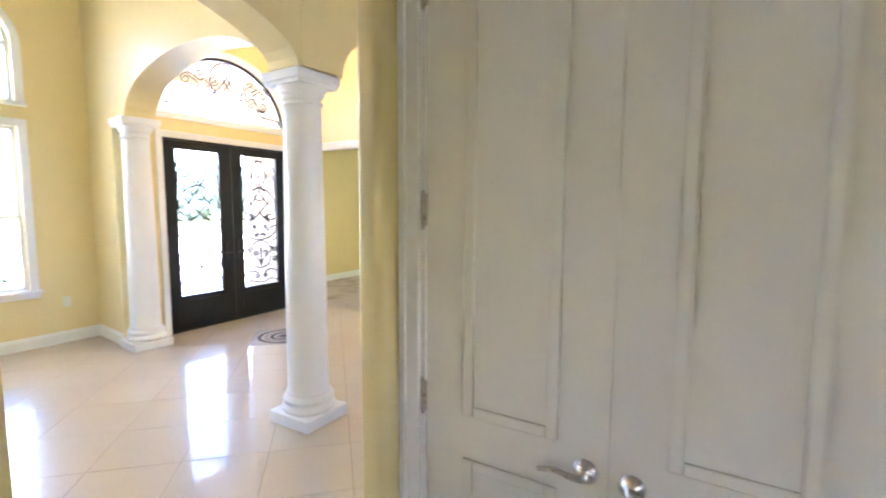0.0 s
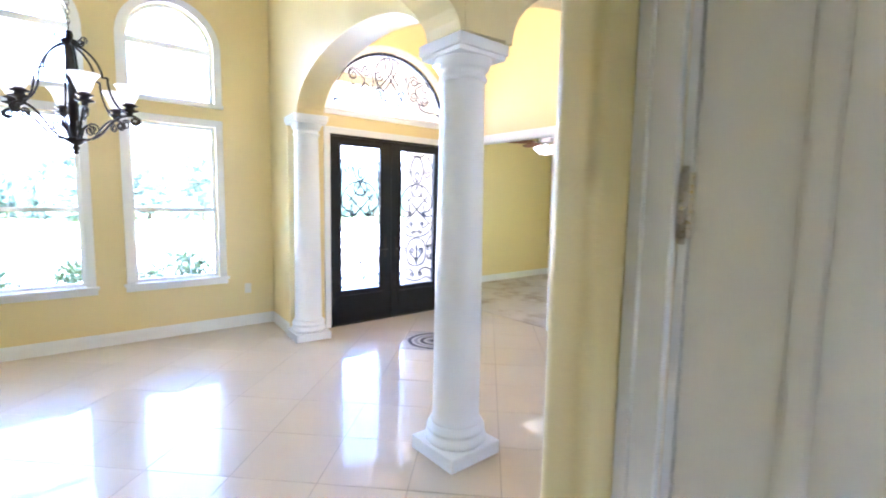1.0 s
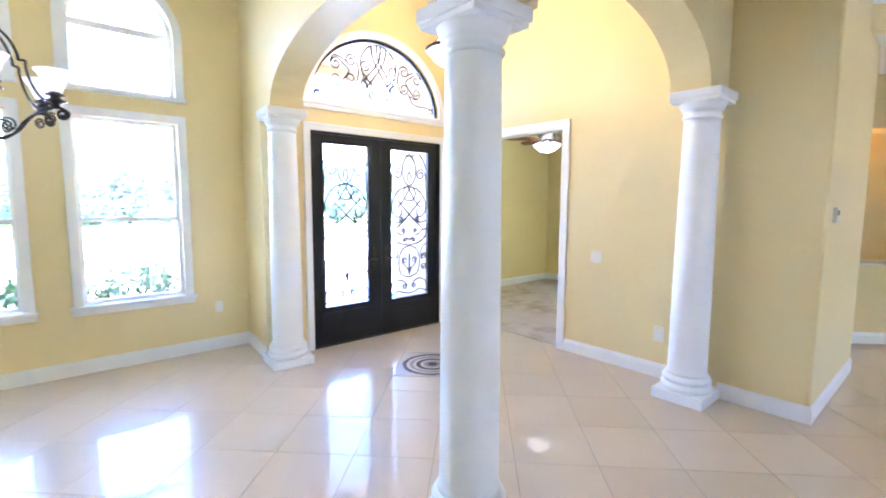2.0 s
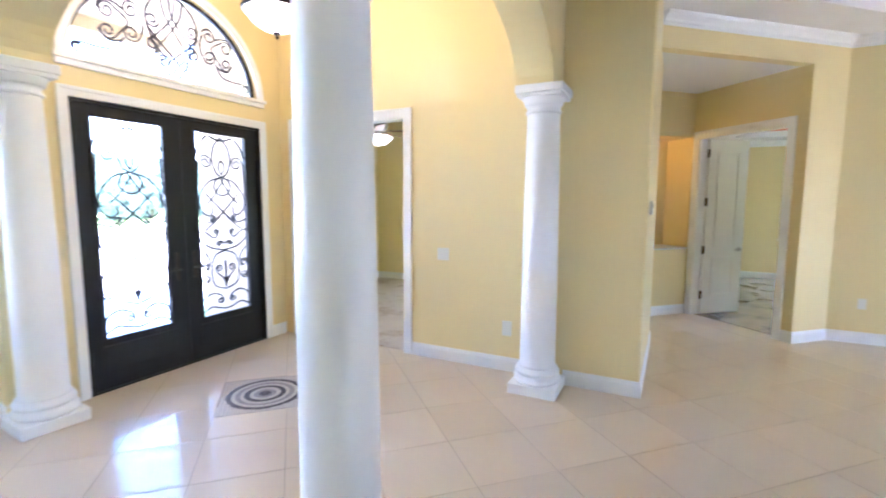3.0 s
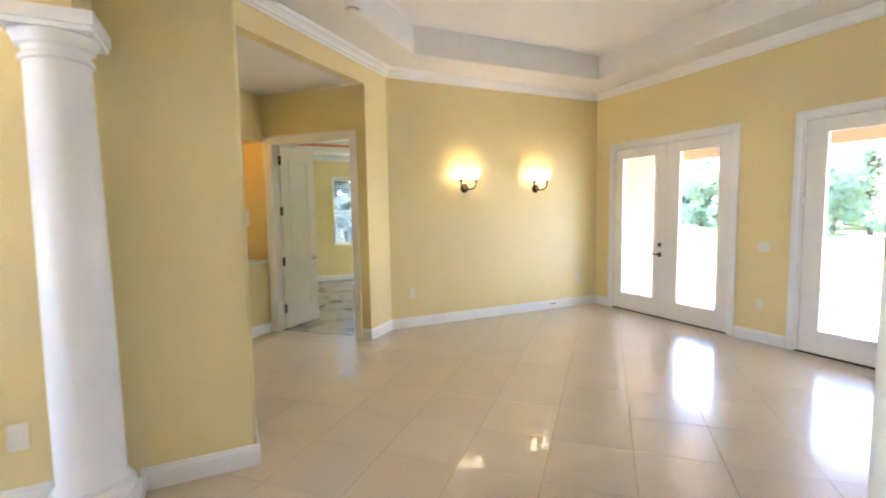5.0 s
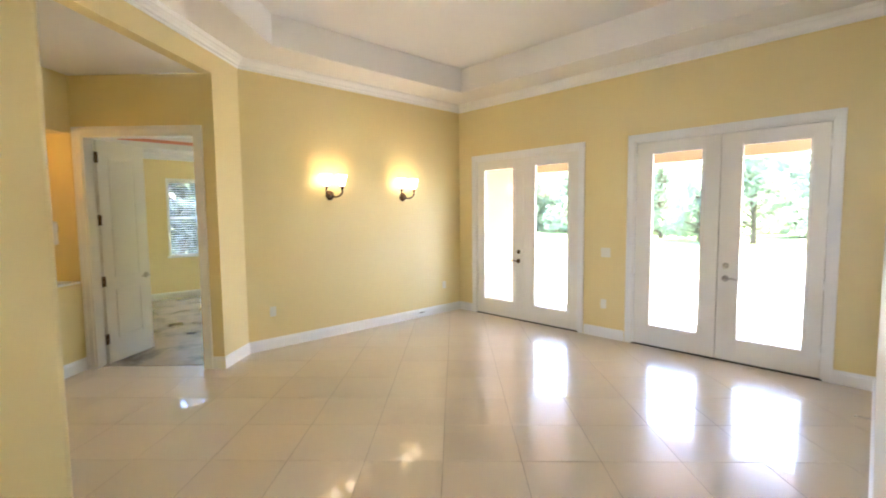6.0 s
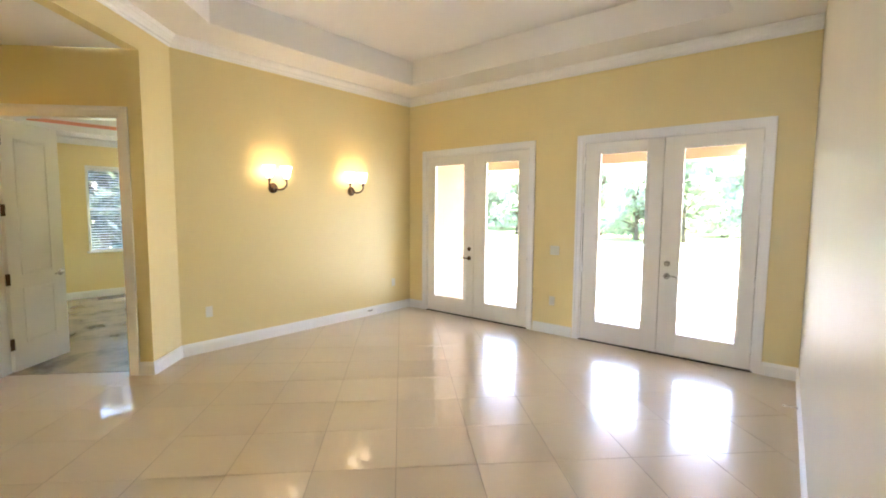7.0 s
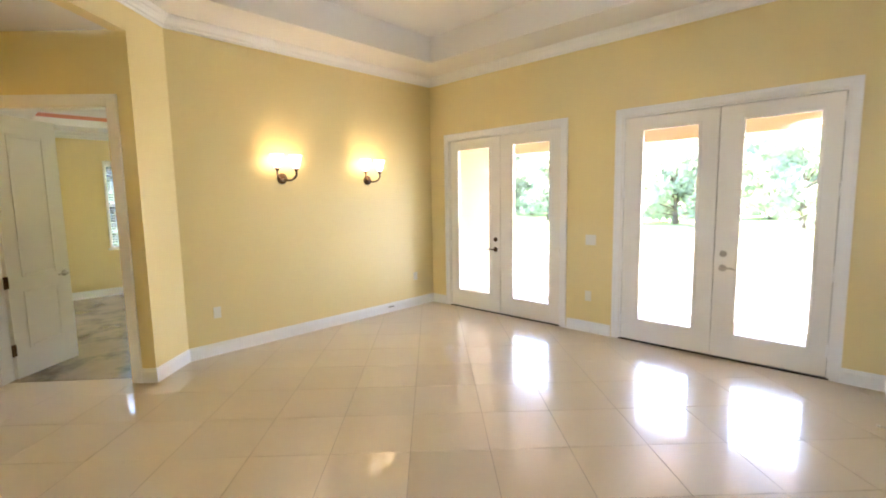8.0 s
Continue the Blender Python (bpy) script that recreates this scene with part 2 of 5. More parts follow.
BASE = [(0, 0), (0.016, 0), (0.016, 0.095), (0.013, 0.108), (0.009, 0.112), (0.009, 0.122), (0.004, 0.13), (0, 0.13)]
CROWN = [(0, 0), (0.012, 0), (0.014, 0.018), (0.03, 0.03), (0.036, 0.05), (0.058, 0.075), (0.072, 0.082), (0.085, 0.105), (0.092, 0.100), (0.092, 0.110), (0, 0.110)]


def baseboard(p0, p1, mitre0=0.0, mitre1=0.0):
    m = wall_frame(p0, p1)
    bm = moulding(bmesh.new(), (Vector(p1) - Vector(p0)).length, BASE, None, mitre0, mitre1)
    solid("baseboard", bm, WHITE, m, "white painted moulded baseboard along the wall", "baseboard", kind="structure")


def casing_bm(s0, s1, zt, w=0.085, d=0.022, zb=0.0):
    """Door trim round three sides of an opening, with a stepped outer edge."""
    bm = bmesh.new()
    for a, b in ((s0 - w, s0), (s1, s1 + w)):
        box(bm, a, b, 0, d * 0.7, zb, zt + w, None, 0.004)
    box(bm, s0 - 0.001, s1 + 0.001, 0, d * 0.7, zt, zt + w, None, 0.004)
    o = w * 0.35
    for a, b in ((s0 - w - 0.001, s0 - w + o), (s1 + w - o, s1 + w + 0.001)):
        box(bm, a, b, 0, d, zb, zt + w + 0.001, None, 0.004)
    box(bm, s0 - w + o, s1 + w - o, 0, d, zt + w - o, zt + w + 0.002, None, 0.004)
    return bm


def lever_set(parent, x, y, z, way, material, deadbolt=True, label="nickel lever handle"):
    """A lever on a round rose, with a bolt's cylinder above."""
    bm = lathe(bmesh.new(), [(0.0, 0), (0.033, 0), (0.033, 0.006), (0.026, 0.012), (0.013, 0.016), (0.011, 0.045), (0.0, 0.045)], 20, pose(x, y, z, -90, 0, 0), caps=False)
    pts = smooth_line([(x, y + 0.045, z), (x + way * 0.03, y + 0.05, z + 0.002), (x + way * 0.075, y + 0.05, z + 0.006), (x + way * 0.115, y + 0.046, z - 0.006)], 5)
    tube(bm, pts, 0.010, 8, 0.7)
    h = part("lever_handle", bm, material, parent, label)
    if deadbolt:
        part("deadbolt", lathe(bmesh.new(), [(0.0, 0), (0.03, 0), (0.03, 0.008), (0.022, 0.016), (0.012, 0.018), (0.0, 0.022)], 20, pose(x, y, z + 0.135, -90, 0, 0), caps=False), material, parent)
    return h


def hinge(parent, x, y, z, material):
    bm = bmesh.new()
    lathe(bm, [(0.0, -0.05), (0.0075, -0.05), (0.0075, 0.05), (0.0, 0.05)], 10, pose(x, y, z), caps=False)
    for k in (-0.055, 0.055):
        lathe(bm, [(0.0, -0.006), (0.006, -0.004), (0.006, 0.004), (0.0, 0.006)], 8, pose(x, y, z + k), caps=False)
    box(bm, x - 0.014, x + 0.014, y - 0.004, y + 0.001, z - 0.05, z + 0.05)
    part("hinge", bm, material, parent)


# ---------------------------------------------------------------- the house's shell
TOP = 4.4
XW, XF, XE = -5.91, -5.20, 3.92
YS, YN = -1.95, 7.648
ARCH0, ARCH1 = (-5.20, 2.515), (-1.99, 2.235)

# facade of the dining room, with three pairs of windows
f_dining = wall("wall_west_dining", (XW, 2.57), (XW, YS), 0.2, 0, TOP,
                [(2.57 - 1.955 + d, 2.57 - 1.125 + d, zb, zt, r) for d in (0.0, 1.235, 2.47) for zb, zt, r in ((0.63, 2.345, 0), (2.59, 3.165, 0.415))])
solid("wall_corner_dining", box(bmesh.new(), -6.11, -5.905, 2.568, 2.86, 0, TOP), YELLOW, None, "yellow painted plaster wall", "wall", kind="structure")
# recessed entry wall
f_entry = wall("wall_west_entry", (XF, 5.08), (XF, 2.56), 0.2, 0, TOP, [(5.08 - 4.775, 5.08 - 3.015, 0, 2.325, 0), (5.08 - 4.76, 5.08 - 3.02, 2.62, 2.625, 0.78)])
# return wall and the arch between dining room and foyer
f_return = wall("wall_dining_return", ARCH0, (-5.92, 2.575), 0.29, 0, TOP, label="short yellow return wall beside the entry")
f_arch = wall("wall_arch_dining", ARCH1, ARCH0, 0.29, 2.44, TOP, [(0.36, 2.88, 2.3, 2.44, 0.44)], label="yellow wall with an elliptical arch on columns")
# arch between foyer and gallery
f_arch2 = wall("wall_arch_foyer", (-1.997, 5.0), (-1.997, 2.245), 0.29, 2.44, TOP, [(0.36, 2.40, 2.3, 2.44, 0.5)], label="yellow wall with an elliptical arch on columns")
# wide arch between dining room and gallery
wall("wall_arch_gallery", (-1.997, 2.244), (-1.997, YS), 0.283, 2.44, TOP, [(0.035, 4.05, 2.3, 2.44, 0.42)], label="yellow wall with a wide low arch")
# foyer's side wall with the study's door, and the gallery's wall
f_study = wall("wall_north_foyer", (-1.99, 5.08), (-6.6, 5.08), 0.12, 0, TOP, [(-1.99 + 3.555, -1.99 + 4.98, 0, 2.37, 0)])
f_gallery = wall("wall_north_gallery", (-1.352, 5.0), (-1.99, 5.0), 0.2, 0, TOP)
f_hall = wall("wall_gallery_end", (-1.33, 6.65), (-1.33, 5.022), 0.12, 0, TOP)
# diagonal wall with the vestibule's tall opening
D0, D1, D2 = (0.45, 7.648), (0.074, 7.30), (-1.335, 6.03)
f_diag = wall("wall_diagonal", D0, D1, 0.12, 0, 3.30)
f_head = wall("wall_diagonal_header", D1, D2, 0.12, 2.99, 3.30)
f_sconce = wall("wall_north_living", (XE, YN), D0, 0.15, 0, 3.30)
# first opening: unseen and added, only to light the hall's closet doors
f_french = wall("wall_east", (XE, YS), (XE, YN), 0.2, 0, 3.4, [(0.88, 1.70, 1.06, 1.90, 0), (2.96 - YS, 4.76 - YS, 0, 2.40, 0), (5.475 - YS, 7.28 - YS, 0, 2.40, 0)])
wall("wall_south", (XW, YS), (XE, YS), 0.2, 0, TOP)
# closet block beside the gallery, and the hall's wall
CL = 1.32
f_closet = wall("wall_closet_front", (2.4, CL), (-0.531, CL), 0.11, 0, 3.30, [(2.4 - 0.70, 2.4 + 0.46, 0, 2.42, 0)])
wall("wall_closet_side", (-0.6205, CL), (-0.682, 2.335), 0.11, 0, 3.30, (), CREAM, "pale cream painted plaster wall")
wall("wall_closet_back", (-0.658, 2.361), (XE, 2.60), 0.11, 0, 3.30, (), CREAM, "pale cream painted plaster wall")
wall("wall_closet_end", (2.4, 2.41), (2.4, CL), 0.11, 0, 3.30)
px0, px1, py, pr = -0.6205, -0.532, 1.20, 0.024
pier = [(px1, CL - 0.001), (px0, CL - 0.001)] + [(px0 + pr - pr * math.cos(a), py + pr - pr * math.sin(a)) for a in [math.pi / 16 * i for i in range(9)]] + [(px1 - pr + pr * math.sin(a), py + pr - pr * math.cos(a)) for a in [math.pi / 16 * i for i in range(9)]]
solid("wall_closet_pier", prism(bmesh.new(), pier, 0, 3.30), YELLOW, None, "yellow wall end with rounded corners beside the closet doors", "wall", kind="structure")
wall("wall_hall", (-0.72, YS), (-0.72, 0.37), 0.12, 0, 3.30)
# bulkhead between the high rooms and the lower living-room ceiling
solid("wall_bulkhead", box(bmesh.new(), -1.33, -1.18, YS, 5.0, 3.302, TOP), YELLOW, None, "yellow painted bulkhead under the high ceiling", "wall", kind="structure")

for k, (x, y, top) in enumerate(((-0.6575, 2.3365, 3.3), (-1.352, 5.022, TOP))):
    r = 0.0245 if k == 0 else 0.022
    solid("wall_bullnose", lathe(bmesh.new(), [(r, 0), (r, top)], 32, pose(x, y, 0)), CREAM if k == 0 else YELLOW, None, "rounded cream plaster corner" if k == 0 else "rounded yellow plaster corner", "wall", kind="structure")

# vestibule behind the diagonal wall
V1, V2 = (-0.958, 8.332), (-2.02, 7.27)
f_bed = wall("wall_vestibule_door", D1, V1, 0.12, 0, 3.0, [(0.205, 1.362, 0, 2.40, 0)])
f_niche = wall("wall_vestibule_niche", V1, V2, 0.10, 0, 3.0, [(0.02, 1.3, 0.93, 2.42, 0)])
wall("wall_vestibule_side", V2, (-1.33, 6.65), 0.1, 0, 3.0)
solid("ceiling_vestibule", prism(bmesh.new(), [(0.06, 7.29), (-0.95, 8.33), (-2.03, 7.27), (-1.33, 6.05)], 2.991, 3.05), CEIL, None, "white vestibule ceiling", "ceiling", kind="structure")
nb = bmesh.new()
box(nb, 0.02, 1.3, -0.46, -0.44, 0.93, 2.42), box(nb, 0.0, 0.02, -0.46, -0.10, 0.91, 2.44), box(nb, 1.3, 1.32, -0.46, -0.10, 0.91, 2.44)
box(nb, 0.0, 1.32, -0.46, -0.10, 2.42, 2.44)
solid("wall_niche", nb, YELLOW, f_niche, "yellow recessed wall niche", "niche", kind="structure")
solid("niche_shelf", box(bmesh.new(), 0.02, 1.3, -0.45, 0.012, 0.905, 0.93, None, 0.008), WHITE, f_niche, "cream ledge at the foot of the niche", "ledge", kind="structure")

# study beyond the foyer
wall("wall_study_west", (-6.45, 8.8), (-6.45, 5.1), 0.1, 0, 3.1)
# the opening is added where it stays unseen, to daylight the study
wall("wall_study_north", (-1.6, 8.8), (-6.45, 8.8), 0.1, 0, 3.1, [(1.1, 2.7, 0.7, 2.2, 0)])
wall("wall_study_east", (-2.2, 5.2), (-2.2, 8.8), 0.1, 0, 3.1)
solid("ceiling_study", box(bmesh.new(), -6.5, -2.2, 5.2, 8.85, 3.1, 3.2), CEIL, None, "white study ceiling", "ceiling", kind="structure")
# bedroom beyond the vestibule
# first opening added out of view to brighten the bedroom; second holds the window
f_bedn = wall("wall_bedroom_north", (4.2, 12.3), (-2.2, 12.3), 0.15, 0, 3.0, [(0.4, 2.1, 0.5, 2.6, 0), (4.2 - 1.66, 4.2 - 0.76, 0.82, 2.27, 0)], label="pale green-yellow bedroom wall")
wall("wall_bedroom_west", (-2.2, 12.3), (-2.2, 8.0), 0.12, 0, 3.0)
# unseen opening, added so that light reaches the open door leaf
wall("wall_bedroom_east", (4.2, 7.8), (4.2, 12.3), 0.12, 0, 3.0, [(1.3, 2.0, 0.9, 1.75, 0)])
wall("wall_bedroom_south", (0.3, 7.82), (4.2, 7.82), 0.12, 0, 3.0)
cb = bmesh.new()
box(cb, 0.45, 4.3, 7.83, 8.6, 2.75, 2.85), box(cb, -2.3, 4.3, 11.6, 12.4, 2.75, 2.85), box(cb, -2.3, -0.2, 8.6, 11.6, 2.75, 2.85), box(cb, 3.4, 4.3, 8.6, 11.6, 2.75, 2.85)
prism(cb, [(0.45, 7.83), (0.45, 8.6), (-1.05, 8.6), (-0.27, 7.83)], 2.75, 2.85)
box(cb, -2.3, 4.3, 7.83, 12.4, 3.1, 3.2)
box(cb, -0.25, 3.45, 11.6, 11.65, 2.851, 3.1), box(cb, -0.25, 3.45, 8.55, 8.6, 2.851, 3.1), box(cb, -0.25, -0.2, 8.6, 11.6, 2.851, 3.1), box(cb, 3.4, 3.45, 8.6, 11.6, 2.851, 3.1)
cb.faces.ensure_lookup_table()
solid("ceiling_bedroom", cb, CEIL, None, "white bedroom tray ceiling", "ceiling", kind="structure")

# ceilings of the main rooms
solid("ceiling_high", box(bmesh.new(), -6.1, -1.18, YS - 0.2, 5.2, TOP, TOP + 0.1), CEIL, None, "white high ceiling of dining room and foyer", "ceiling", kind="structure")


def tray_ceiling():
    """The living room's ceiling with a raised octagonal tray."""
    z, rise = 3.30, 0.32
    outer = [(-1.34, YS - 0.1), (XE + 0.1, YS - 0.1), (XE + 0.1, YN + 0.1), (-1.34, YN + 0.1)]
    tray = [(0.10, 3.2), (2.75, 3.2), (3.33, 3.2), (3.33, 7.02), (0.58, 7.02), (-0.45, 6.06), (-0.45, 3.75)]
    bm = bmesh.new()
    o = [bm.verts.new((x, y, z)) for x, y in outer]
    t = [bm.verts.new((x, y, z)) for x, y in tray]
    edges = [bm.edges.new((a, b)) for ring in (o, t) for a, b in zip(ring, ring[1:] + ring[:1])]
    bmesh.ops.triangle_fill(bm, edges=edges, use_beauty=True)
    for f in bm.faces[:]:
        if all(v in t for v in f.verts):
            bm.faces.remove(f)
    up = [bm.verts.new((x, y, z + rise)) for x, y in tray]
    for i in range(len(t)):
        j = (i + 1) % len(t)
        bm.faces.new((t[i], t[j], up[j], up[i]))
    bm.faces.new(up)
    ot = [bm.verts.new((x, y, z + rise + 0.08)) for x, y in outer]
    for i in range(4):
        j = (i + 1) % 4
        bm.faces.new((o[i], o[j], ot[j], ot[i]))
    bm.faces.new(ot)
    solid("ceiling_living", bm, CEIL, None, "white living-room ceiling with a raised tray", "ceiling", kind="structure")


tray_ceiling()


def crown(p0, p1, z, mitre0=0.0, mitre1=0.0):
    m = wall_frame(p0, p1) @ pose(0, 0, z)
    solid("crown_moulding", moulding(bmesh.new(), (Vector(p1) - Vector(p0)).length, CROWN, None, mitre0, mitre1), WHITE, m, "white stepped crown moulding under the ceiling", "crown moulding", kind="structure")


crown((XE, YN), D0, 3.19, -1, -0.41)
crown(D0, D2, 3.19, -0.41, 0)
crown((XE, 2.60), (XE, YN), 3.19, 0, -1)
crown((4.2, 12.3), (-2.2, 12.3), 2.64)

# floors
solid("floor_grout", box(bmesh.new(), -6.05, XE + 0.15, YS - 0.1, 8.4, -0.15, -0.0015), GROUT, None, "beige grout bed under the tiles", "floor", kind="structure")
solid("floor_study", box(bmesh.new(), -6.5, -2.15, 5.14, 8.85, -0.1, 0.004), STUDYFLOOR, None, "worn bare study floor, blotched brown and grey", "floor", kind="structure")
solid("floor_bedroom", prism(bmesh.new(), [(0.08, 7.46), (0.42, 7.72), (4.3, 7.72), (4.3, 12.4), (-2.3, 12.4), (-2.3, 8.45), (-0.93, 8.39)], -0.1, 0.004), BEDFLOOR, None, "glossy stained bedroom floor, brown and grey", "floor", kind="structure")

# baseboards
baseboard((XW, 2.57), (XW, YS), -1, 0)
baseboard((-5.215, 2.516), (-5.92, 2.575), 0, -1)
baseboard((XF, 5.08), (XF, 4.86), -1, 0)
baseboard((-2.34, 5.08), (-3.465, 5.08), 0, 0)
baseboard((-1.33, 5.0), (-1.935, 5.0), 1, 0)
baseboard((-1.33, 6.65), (-1.33, 5.0), 0, 1)
baseboard((XE, YN), D0, -1, -0.41)
baseboard(D0, D1, -0.41, 1)
baseboard(D1, (D1[0] - 0.085, D1[1] + 0.085), 1, 0)
baseboard(V1, V2, -1, 0)
baseboard((XE, 2.60), (XE, 2.885), 1, 0)
baseboard((XE, 4.85), (XE, 5.385), 0, 0)
baseboard((XE, 7.37), (XE, YN), 0, -1)
baseboard((-0.6205, CL), (-0.682, 2.36), 0, 1)
baseboard((-0.6205, 1.20), (-0.6205, CL), 1, 0)
baseboard((-0.682, 2.36), (XE, 2.60), 1, -1)
baseboard((-6.45, 8.8), (-6.45, 5.2), -1, 0)
baseboard((-2.2, 8.8), (-6.45, 8.8), 0, -1)
baseboard((4.2, 12.3), (-2.2, 12.3))
baseboard((-0.532, 1.20), (-0.6205, 1.20), 0, 1)


# ---------------------------------------------------------------- columns
def column(m, label):
    c = thing("column", m, label, "column", "columns round the foyer")
    part("plinth", box(bmesh.new(), -0.195, 0.195, -0.195, 0.195, 0, 0.085, None, 0.008), COLUMN, c)
    part("base", lathe(bmesh.new(), [(0.0, 0.085), (0.178, 0.085), (0.19, 0.098), (0.192, 0.115), (0.186, 0.132), (0.174, 0.14), (0.17, 0.15), (0.172, 0.158), (0.181, 0.166), (0.182, 0.178), (0.175, 0.19), (0.166, 0.194), (0.164, 0.21), (0.0, 0.21)], 40, None, False), COLUMN, c)
    part("shaft", lathe(bmesh.new(), [(0.158, 0.205), (0.146, 0.23), (0.144, 0.4), (0.143, 0.8), (0.139, 1.3), (0.133, 1.8), (0.127, 2.19), (0.126, 2.25)], 40), COLUMN, c)
    part("capital", lathe(bmesh.new(), [(0.128, 2.232), (0.138, 2.238), (0.141, 2.247), (0.138, 2.256), (0.129, 2.262), (0.130, 2.295), (0.143, 2.298), (0.148, 2.302), (0.153, 2.322), (0.165, 2.345), (0.167, 2.354)], 40), COLUMN, c)
    bm = box(bmesh.new(), -0.172, 0.172, -0.172, 0.172, 2.352, 2.38, None, 0.006)
    box(bm, -0.184, 0.184, -0.184, 0.184, 2.378, 2.44, None, 0.008)
    part("abacus", bm, COLUMN, c)
    return c


COL_A, COL_B, COL_C = (-2.187, 2.398), (-2.105, 4.808), (-5.01, 2.65)
column(pose(*COL_A, 0), "free-standing white round column on a square plinth")
column(pose(*COL_B, 0), "white round column standing against the yellow gallery wall")
column(pose(*COL_C, 0, 0, 0, -4.8), "white round column standing beside the front doors")


# ---------------------------------------------------------------- windows
def arch_ring(bm, cx, z, a, b, w, y0, y1, n=28, lead=0.0):
    """A flat band round a half ellipse."""
    rows = []
    for i in range(n + 1):
        t = math.pi * i / n
        c, s = math.cos(t), math.sin(t)
        rows.append([bm.verts.new(p) for p in ((cx + a * c, y0, z + b * s), (cx + (a + w) * c, y0, z + (b + w) * s), (cx + (a + w) * c, y1, z + (b + w) * s), (cx + a * c, y1, z + b * s))])
    for p, q in zip(rows, rows[1:]):
        for i in range(4):
            j = (i + 1) % 4
            bm.faces.new((p[i], p[j], q[j], q[i]))
    bm.faces.new(rows[0]), bm.faces.new(rows[-1][::-1])
    return bm


def sash_window(m, w, h, label):
    """A double-hung window in its opening, x from 0 to w, z from 0 to h, the room's face at y 0."""
    win = thing("window", m, label, "window", "dining-room windows", "structure")
    bm = bmesh.new()
    for a, b in ((-0.075, 0.004), (w - 0.004, w + 0.075)):
        box(bm, a, b, 0, 0.02, -0.02, h + 0.075, None, 0.004)
    box(bm, 0.004, w - 0.004, 0, 0.02, h - 0.004, h + 0.075, None, 0.004)
    part("casing", bm, WHITE, win)
    bm = box(bmesh.new(), -0.1, w + 0.1, -0.10, 0.05, -0.03, 0.002, None, 0.006)
    box(bm, -0.085, w + 0.085, 0, 0.022, -0.085, -0.03, None, 0.004)
    part("sill", bm, WHITE, win)
    bm = bmesh.new()
    mid = h * 0.455
    for z0, z1, y in ((0.0, mid + 0.015, -0.09), (mid - 0.015, h, -0.115)):
        box(bm, 0, 0.035, y, y + 0.03, z0, z1), box(bm, w - 0.035, w, y, y + 0.03, z0, z1)
        box(bm, 0.035, w - 0.035, y, y + 0.03, z0, z0 + 0.035), box(bm, 0.035, w - 0.035, y, y + 0.03, z1 - 0.035, z1)
    part("sash", bm, WHITE, win)
    for z0, z1, y, rows in ((0.035, mid - 0.02, -0.078, 2), (mid + 0.02, h - 0.035, -0.103, 3)):
        pane = part("pane", box(bmesh.new(), 0.034, w - 0.034, y, y + 0.004, z0, z1), GLASS, win)
        pane.visible_shadow = False
        for i in range(1, rows):
            z = z0 + (z1 - z0) * i / rows
            part("muntin", box(bmesh.new(), 0.034, w - 0.034, y - 0.010, y - 0.002, z - 0.006, z + 0.006), PLASTIC, win)
        for i in (1, 2):
            x = 0.034 + (w - 0.068) * i / 3
            part("muntin", box(bmesh.new(), x - 0.005, x + 0.005, y - 0.0095, y - 0.0025, z0, z1), PLASTIC, win)
    return win


def arched_window(m, w, h, rise, label):
    """A fixed round-headed window above a sash window."""
    win = thing("arched_window", m, label, "window", "arched dining-room windows", "structure")
    bm = bmesh.new()
    for a, b in ((-0.075, 0.004), (w - 0.004, w + 0.075)):
        box(bm, a, b, 0, 0.02, 0.0, h)
    arch_ring(bm, w / 2, h, w / 2 - 0.004, rise - 0.004, 0.079, 0, 0.02)
    part("casing", bm, WHITE, win)
    bm = box(bmesh.new(), -0.085, w + 0.085, -0.10, 0.04, -0.04, 0.002, None, 0.006)
    part("sill", bm, WHITE, win)
    bm = bmesh.new()
    box(bm, 0, 0.035, -0.11, -0.08, 0, h), box(bm, w - 0.035, w, -0.11, -0.08, 0, h), box(bm, 0.035, w - 0.035, -0.11, -0.08, 0, 0.035)
    arch_ring(bm, w / 2, h, w / 2 - 0.035, rise - 0.035, 0.036, -0.11, -0.08)
    part("sash", bm, WHITE, win)
    part("transom_bar", box(bmesh.new(), 0.035, w - 0.035, -0.105, -0.075, h - 0.035, h + 0.03), WHITE, win)
    bm = bmesh.new()
    pts = [(0.03, 0.03), (w - 0.03, 0.03)] + [(w / 2 + (w / 2 - 0.03) * math.cos(math.pi * i / 24), h + (rise - 0.03) * math.sin(math.pi * i / 24)) for i in range(25)]
    prism(bm, pts, 0, 0.004, pose(0, -0.095, 0, 90))
    pane = part("pane", bm, GLASS, win)
    pane.visible_shadow = False
    return win


for d in (0.0, 1.235, 2.47):
    sash_window(f_dining @ pose(2.57 - 1.955 + d, 0, 0.63), 0.83, 1.715, "white double-hung window with a thin grille")
    arched_window(f_dining @ pose(2.57 - 1.955 + d, 0, 2.59), 0.83, 0.575, 0.415, "white round-headed fixed window above a sash window")


# ---------------------------------------------------------------- front doors
def mirror_tube(bm, pts, cx, r, n=5):
    tube(bm, pts, r, n)
    tube(bm, [Vector((2 * cx - p.x, p.y, p.z)) for p in (Vector(q) for q in pts)], r, n)


